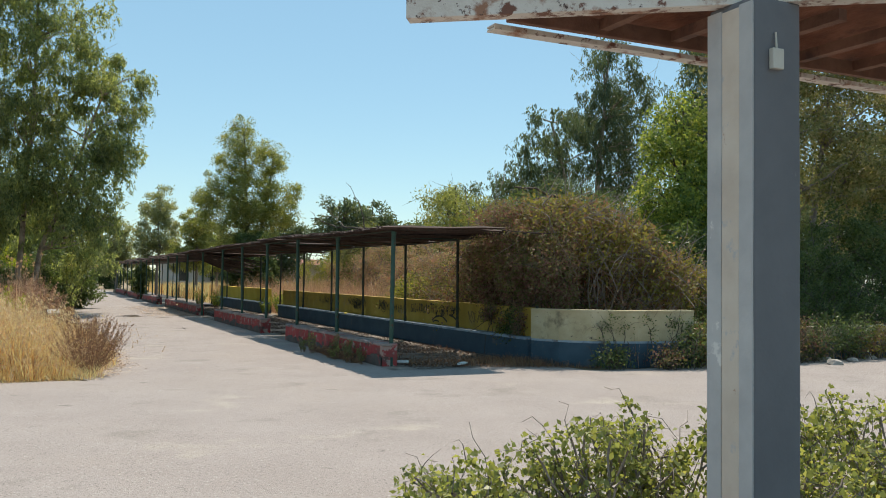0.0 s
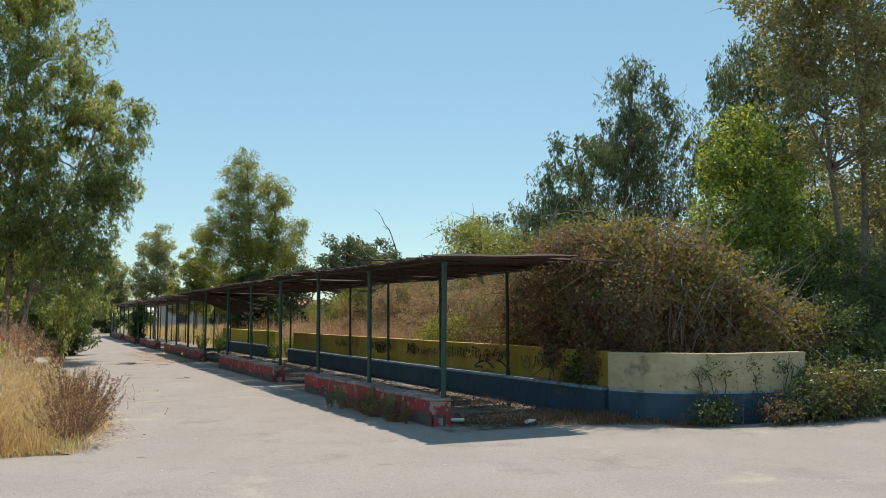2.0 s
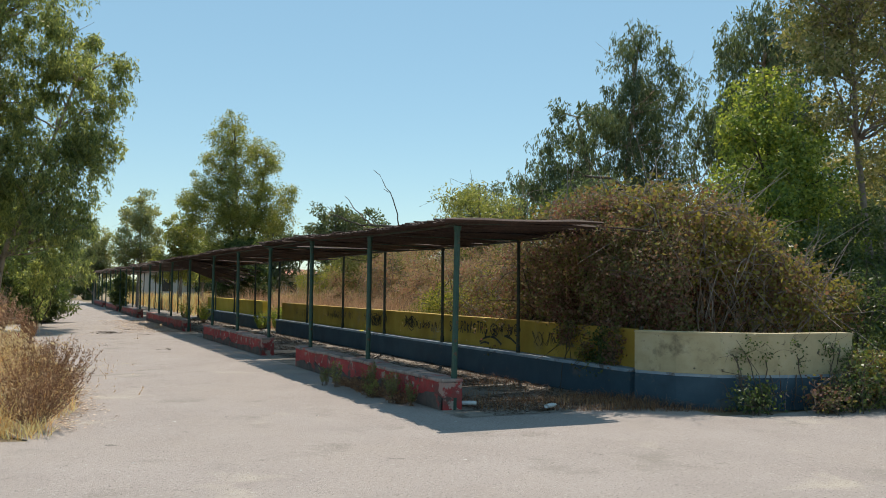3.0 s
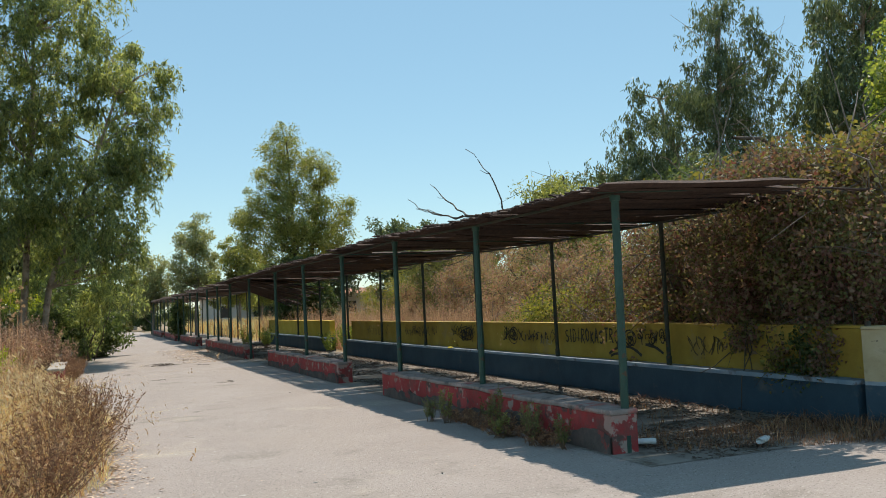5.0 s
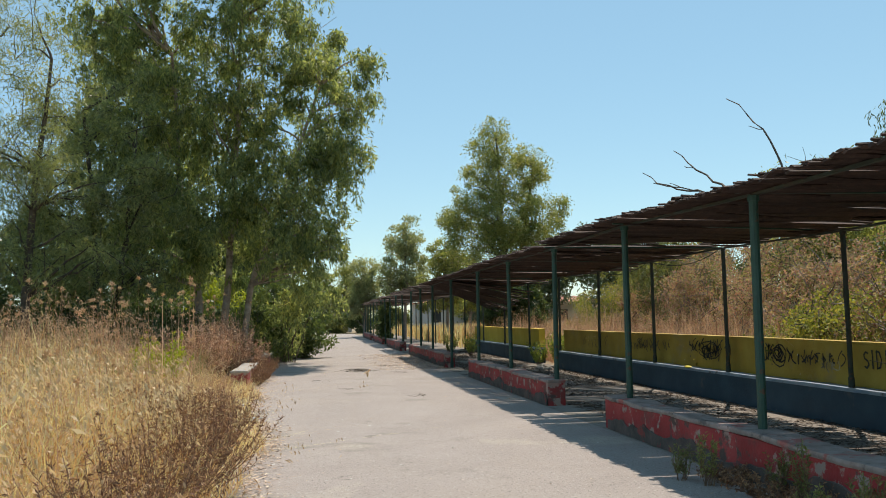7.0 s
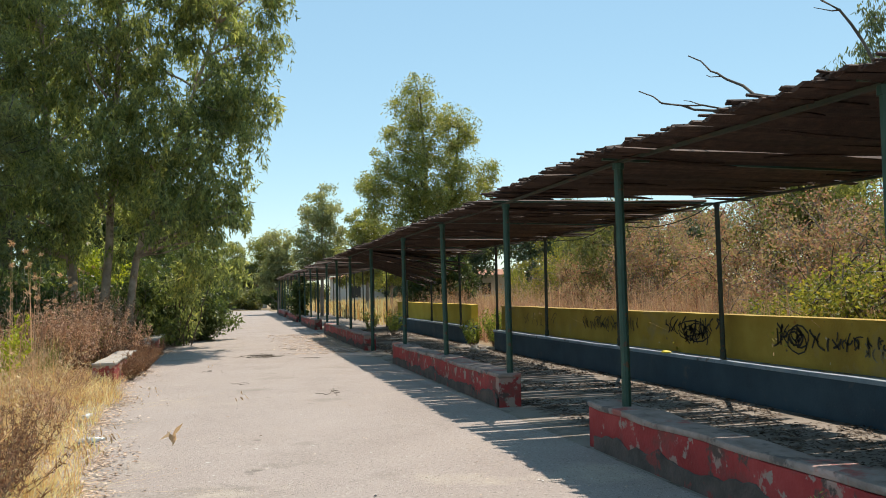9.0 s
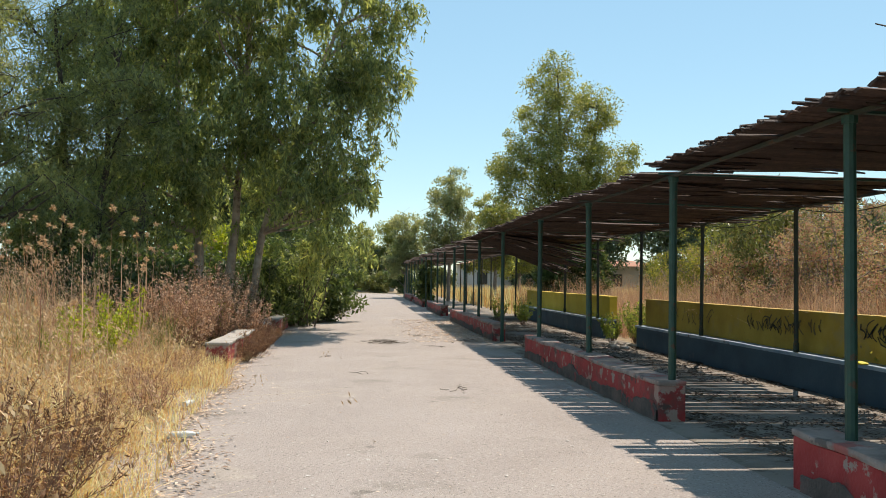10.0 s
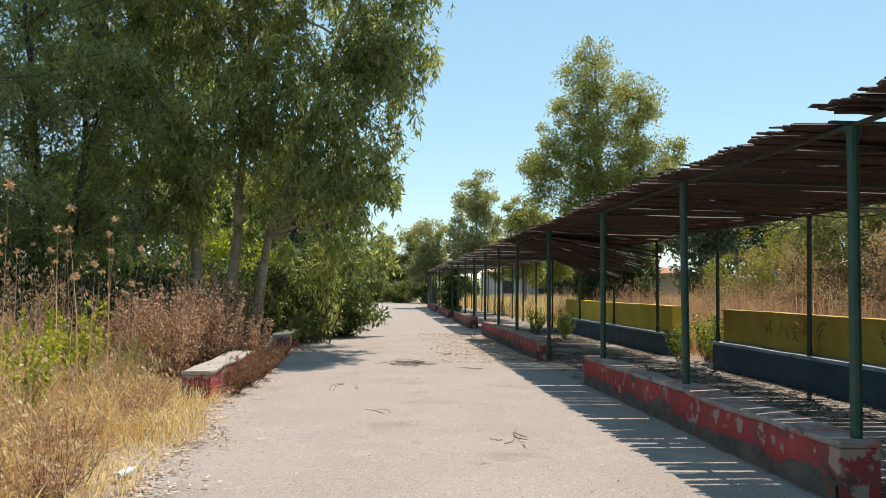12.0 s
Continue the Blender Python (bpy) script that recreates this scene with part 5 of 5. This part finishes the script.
grass("field_grass", scatter(20000, 8.4, 13, 17, 40, lambda p: rough2(p, 0.8) > -0.2), 0.3, 1.15, 0.5, 0.012, F_PLUME, "pale dry grass behind the parapet wall", heads=0.3)
grass("field_grass", scatter(22000, 8.0, 34, 40, 90), 0.5, 1.1, 0.3, 0.035, F_STRAW, "pale dry grass across the far field")
grass("field_grass", scatter(9000, -14, 0.0, 38, 90), 0.4, 1.0, 0.3, 0.03, F_STRAW, "dry grass along the far lane")
grass("verge_grass", scatter(6000, 9, 26, 7.5, 10.5), 0.15, 0.6, 0.4, 0.01, F_BROWN, "dry weeds at the crossing edge", heads=0.3)

grass("fallen_straw", scatter(10000, -3.4, 0.75, 8.9, 22.6, lambda p: p[:, 0] < edge_x(p[:, 1]) - 0.75), 0.3, 0.8, 1.6, 0.0075, F_STRAW, "long fallen straw stalks lying across the grass", heads=0.3)

# tall thistles with round dry heads
grass("tall_oats", scatter(2600, -6.5, -1.6, 19.5, 27, lambda p: rough2(p, 0.9) > -0.35), 0.9, 1.95, 0.4, 0.006, F_BROWN, "tall nodding brown oats above the straw", heads=0.8, head=0.05)
stalks = scatter(200, -4.5, 0.0, 11, 30, lambda p: p[:, 0] < edge_x(p[:, 1]) - 0.7)
sh = np.where(stalks[:, 1] < 18, rng.uniform(0.8, 1.3, len(stalks)), rng.uniform(1.2, 2.1, len(stalks)))
me, tips = blades("thistles", stalks, sh, 0.1, 0.012)
thistle = tagged(link_mesh("thistles", me, F_BROWN), "tall dry thistle stalks with pale round heads", "thistle", kind="stuff")
t = np.repeat(tips, 30, 0)
w = unit(rng.normal(size=t.shape) + np.array([0, 0, 0.4]))
link_mesh("thistle_heads", leaves("thistle_heads", t + w * 0.004, w, 0.045, 0.015), F_PLUME, thistle)


def weed(place, h, r, n, material, label, leaf=0.05, width=0.014, stems=26, up=0.7):
    """A bushy weed: stiff stems with narrow leaves along them."""
    top = thing("weed", place, label, "weed", "weeds along the lane")
    tb = Tubes()
    at, way = [], []
    per = max(4, n // stems)
    for i in range(stems):
        a = rng.uniform(0, 2 * math.pi)
        tip = Vector((math.cos(a), math.sin(a), 0)) * r * rng.uniform(0.2, 1.0) + Vector((0, 0, h * rng.uniform(0.6, 1.05)))
        pts = curve_points((rng.normal(0, 0.03), rng.normal(0, 0.03), 0), tip, Vector((math.cos(a), math.sin(a), 0)) * r * 0.12, 5, 0.012)
        tb.add(pts, 0.004, 0.0015, 4)
        for q in range(per):
            s = rng.uniform(0.25, 1.0) * 5
            j = min(int(s), 4)
            p = pts[j].lerp(pts[j + 1], s - j)
            at.append(p)
            way.append(Vector(rng.normal(0, 1, 3)) + Vector((0, 0, up)))
    link_mesh("stalk", tb.mesh("stalk"), M_STALK, top)["kind"] = "stuff"
    link_mesh("foliage", leaves("foliage", np.array(at), np.array(way), leaf, width), material, top)
    return top


for x, y, h, r in [(0.45, 9.4, 0.6, 0.6), (0.55, 10.5, 0.62, 0.65), (0.55, 11.6, 0.7, 0.7), (0.72, 12.5, 0.66, 0.7), (0.62, 13.5, 0.72, 0.6), (0.5, 14.6, 0.6, 0.6), (-0.1, 15.2, 0.7, 0.6), (0.3, 15.9, 0.55, 0.5), (-0.5, 16.4, 0.6, 0.5), (0.25, 18.3, 0.45, 0.35), (-0.1, 19.4, 0.5, 0.4), (-0.1, 21.4, 0.45, 0.35), (0.40, 23.7, 0.36, 0.3), (0.42, 24.5, 0.4, 0.3), (0.45, 25.4, 0.46, 0.35), (0.42, 26.3, 0.45, 0.35), (0.4, 27.2, 0.5, 0.35), (-0.3, 22.7, 0.4, 0.3)]:
    near = y < 17 or x > 0.38
    weed((x, y, 0), h if near else h * 0.8, r, 2400 if near else 1000, F_RUST if near else F_BROWN, "rust-brown dead weed spreading over the lane edge", 0.04, 0.009, 70 if near else 40, 0.5)
for x, y, h in [(-1.1, 20.8, 0.9), (-1.4, 23.0, 1.1), (-0.8, 26.4, 0.9)]:
    weed((x, y, 0), h, 0.65, 2300, F_YELLOW, "bright yellow-green leafy weed in the straw", 0.06, 0.03, 40)
for x, y, h in [(-0.55, 24.3, 1.15), (-0.35, 25.6, 1.3), (0.05, 26.4, 0.9), (-0.95, 24.5, 1.25), (-0.75, 25.2, 1.4), (-1.5, 24.9, 1.15), (-0.7, 26.2, 1.5), (-0.8, 28.0, 1.6), (-0.5, 29.8, 1.4)]:
    weed((x, y, 0), h, 0.6, 2400, F_BROWN, "tall dry brown weed behind the low wall", 0.055, 0.02, 80)
for x, y, h, r in [(4.85, 9.9, 0.17, 0.4), (4.80, 10.6, 0.22, 0.42), (4.85, 11.3, 0.2, 0.4), (4.86, 12.0, 0.14, 0.35)]:
    weed((x, y, 0), h, r, 1100, F_RUST, "dark tangled dead weed against the red wall", 0.035, 0.01, 40, 0.3)
for x, y, h in [(4.86, 9.6, 0.3), (4.72, 9.95, 0.42), (4.92, 10.3, 0.34), (4.66, 10.55, 0.24), (4.86, 10.9, 0.48), (4.9, 11.4, 0.32), (4.66, 11.95, 0.42), (4.56, 12.2, 0.3)]:
    weed((x, y, 0), h, 0.13, 420, F_POPLAR if int(y * 100) % 2 else F_HERB, "bushy green weed sprig against the red wall", 0.042, 0.009, 11, 1.0)
for x, y, h in [(8.0, 27.6, 0.95), (7.6, 28.2, 0.7), (8.2, 28.5, 0.9), (7.0, 35.5, 0.8), (6.6, 37.5, 0.8)]:
    weed((x, y, 0), h, 0.4, 900, F_LIME, "leafy green weed in the gap of the wall", 0.06, 0.03, 36)
for x, y, h in [(0.12, 31.6, 0.5), (0.2, 33.2, 0.7), (0.3, 34.6, 0.6)]:
    weed((x, y, 0), h, 0.4, 800, F_HERB, "green weed beside the low wall", 0.06, 0.022, 30)

# foreground bramble by the pillar
for x, y, h, r in [(2.4, 0.35, 0.5, 0.75), (3.1, 0.15, 0.72, 0.75), (3.7, 0.3, 0.82, 0.7), (4.6, 0.1, 0.75, 0.8), (5.6, 0.3, 0.8, 0.9), (6.6, 0.2, 0.7, 0.9), (4.0, -0.5, 0.6, 0.7), (5.2, -0.6, 0.55, 0.7)]:
    tree("bramble", "sprawling green bramble beside the pillar", (0.941 * x - 0.019, 0.941 * y - 0.513, 0), [], [(0, 0, h * 0.4, r * 0.85, 0.4, h * 0.42), (-0.25, 0.05, h * 0.66, r * 0.6, 0.32, h * 0.3)], 62, 26, 0.044, 0.034, 0.1, 0.11, M_BARK3, F_POPLAR,
         limbs=48, twigs=62, stem_r=0.012, category="bramble", group="brambles by the pillar")
weed((0.376, -0.372, 0), 0.26, 0.1, 160, F_HERB, "small green sprig at the road edge", 0.04, 0.008, 12, 1.5)

# dry heap at the near end of the floor
grass("dead_brush", scatter(6500, 5.5, 8.6, 7.6, 9.6, lambda p: p[:, 1] > 8.9 - 0.42 * (p[:, 0] - 5.5)), 0.03, 0.2, 1.7, 0.007, F_RUST, "heap of dead stalks on the concrete floor")
grass("dead_brush", scatter(1500, 5.6, 7.6, 9.6, 13), 0.03, 0.16, 1.7, 0.006, F_RUST, "dead stalks under the reed roof")

# ---- litter, leaves, bottles ----


def flat_leaves(name, p, size, material, label):
    at = np.zeros((len(p), 3))
    at[:, :2] = p
    at[:, 2] = rng.uniform(0.016, 0.03, len(p))
    a = rng.uniform(0, 6.28, len(p))
    way = np.stack([np.cos(a), np.sin(a), rng.normal(0, 0.12, len(p))], 1)
    ob = link_mesh(name, leaves(name, at, way, size, size * 0.4, 0.08, True), material)
    return tagged(ob, label, "fallen leaves", kind="stuff")


flat_leaves("fallen_leaves", scatter(60000, -0.5, 1.3, 9, 40, lambda p: rng.exponential(0.1, len(p)) > np.abs(p[:, 0] - edge_x(p[:, 1]) - 0.12)), 0.05, F_LITTER, "dry fallen leaves along the lane edge")
flat_leaves("fallen_leaves", scatter(500, 0.8, 5.0, 9, 42), 0.03, F_LITTER, "scattered dry leaves on the asphalt")
flat_leaves("fallen_leaves", scatter(7000, 3.0, 5.2, 28, 38, lambda p: rng.random(len(p)) < (p[:, 0] - 3.0) / 2.2), 0.07, F_LITTER, "drift of dry leaves across the lane")
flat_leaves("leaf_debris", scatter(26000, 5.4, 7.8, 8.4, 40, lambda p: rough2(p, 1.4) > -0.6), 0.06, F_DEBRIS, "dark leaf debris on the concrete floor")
for cx, cy, n, r in [(2.66, 27.7, 60, 0.4), (3.25, 20.35, 6, 0.3), (1.7, 24.5, 3, 0.2), (3.65, 26.9, 4, 0.25), (2.2, 22.0, 2, 0.2), (3.6, 30.0, 8, 0.5)]:
    twig = thing("twig_heap", (cx, cy, 0.014), "small heap of dry twigs on the asphalt", "twigs", "twigs on the lane")
    tb = Tubes()
    for i in range(n):
        a, l = rng.uniform(0, 3.14), rng.uniform(0.15, 0.45) * (1.0 if n > 5 else 1.3)
        c = Vector((rng.normal(0, r * 0.5), rng.normal(0, r * 0.5), rng.uniform(0.0, 0.05 if n > 20 else 0.01)))
        d = Vector((math.cos(a), math.sin(a), 0)) * l / 2
        tb.add(curve_points(c - d, c + d, (rng.normal(0, 0.03), rng.normal(0, 0.03), 0.006), 4, 0.008), 0.004, 0.002, 4)
    link_mesh("twigs", tb.mesh("twigs"), M_BARK2, twig)["kind"] = "stuff"


def bottle(place, turn, label):
    top = thing("plastic_bottle", place, label, "bottle", "discarded bottles")
    top.rotation_euler = (0, 0, turn)
    bm = bmesh.new()
    prof = [(0.0, 0.03), (0.01, 0.034), (0.05, 0.034), (0.06, 0.031), (0.07, 0.034), (0.13, 0.034), (0.14, 0.031), (0.15, 0.034), (0.19, 0.03), (0.225, 0.013), (0.235, 0.012)]
    rings = [[bm.verts.new((x, r * math.cos(s * math.pi / 6), 0.035 + r * math.sin(s * math.pi / 6) * 0.85)) for s in range(12)] for x, r in prof]
    for p, q in zip(rings[:-1], rings[1:]):
        for s in range(12):
            bm.faces.new((p[s], p[(s + 1) % 12], q[(s + 1) % 12], q[s]))
    bm.faces.new(rings[0])
    bm.faces.new(rings[-1][::-1])
    part("body", bm, M_BOTTLE, top, smooth=True)
    bm = bmesh.new()
    rod(bm, (0.232, 0, 0.035), (0.252, 0, 0.035), 0.015, sides=12)
    part("cap", bm, M_BOTTLE, top, "pale screw cap")


bottle((0.66, 17.15, 0.02), 0.25, "crushed clear plastic bottle on fallen leaves")
bottle((0.46, 18.82, 0.02), 1.4, "clear plastic bottle lying at the lane edge")
bottle((6.27, 8.6, 0.03), 0.5, "white plastic bottle among dead stalks")
bottle((5.58, 9.16, 0.03), 2.6, "clear plastic bottle beside the red wall")


def stone(place, r, label, category="stone", group=""):
    top = thing("stone", place, label, category, group)
    bm = bmesh.new()
    bmesh.ops.create_icosphere(bm, subdivisions=2, radius=r)
    seed = Vector(place) * 3
    for v in bm.verts:
        v.co += noise.noise_vector(v.co / r * 0.9 + seed) * r * 0.45
        v.co.z = max(v.co.z * 0.6, -0.1 * r)
    part("block", bm, M_STONE, top)


for i in range(16):
    stone((rng.uniform(7.3, 8.5), rng.uniform(26.7, 28.8), 0.02), rng.uniform(0.05, 0.14), "broken pale masonry lump in the wall gap", group="rubble in the wall gap")
for i in range(5):
    stone((14.2 + rng.normal(0, 0.5), 7.3 + rng.normal(0, 0.2), 0.02), rng.uniform(0.1, 0.22), "grey rubble lump beside the crossing", group="rubble by the crossing")
pebbles = np.zeros((420, 3))
pebbles[:, 0], pebbles[:, 1], pebbles[:, 2] = rng.uniform(0.3, 4.9, 420), rng.uniform(6, 36, 420), 0.012
pv = pebbles[:, None, :] + rng.normal(0, 0.012, (420, 4, 3)) * np.array([1, 1, 0.15])
tagged(link_mesh("paper_scraps", array_mesh("paper_scraps", pv, [[0, 1, 2, 3]]), M_FARWALL), "tiny pale paper scraps and chips on the asphalt", "litter", kind="stuff")
tree("ivy", "dark ivy smothering a far pergola post", (5.3, 51.5, 0), [[(0, 0, 0), (0, 0, 2.2)]], [(0, 0, 1.2, 0.45, 0.6, 1.2)], 40, 120, 0.12, 0.08, 0.3, 0.28, M_BARK2, F_SHADE, limbs=8, twigs=8, stem_r=0.05, category="ivy")
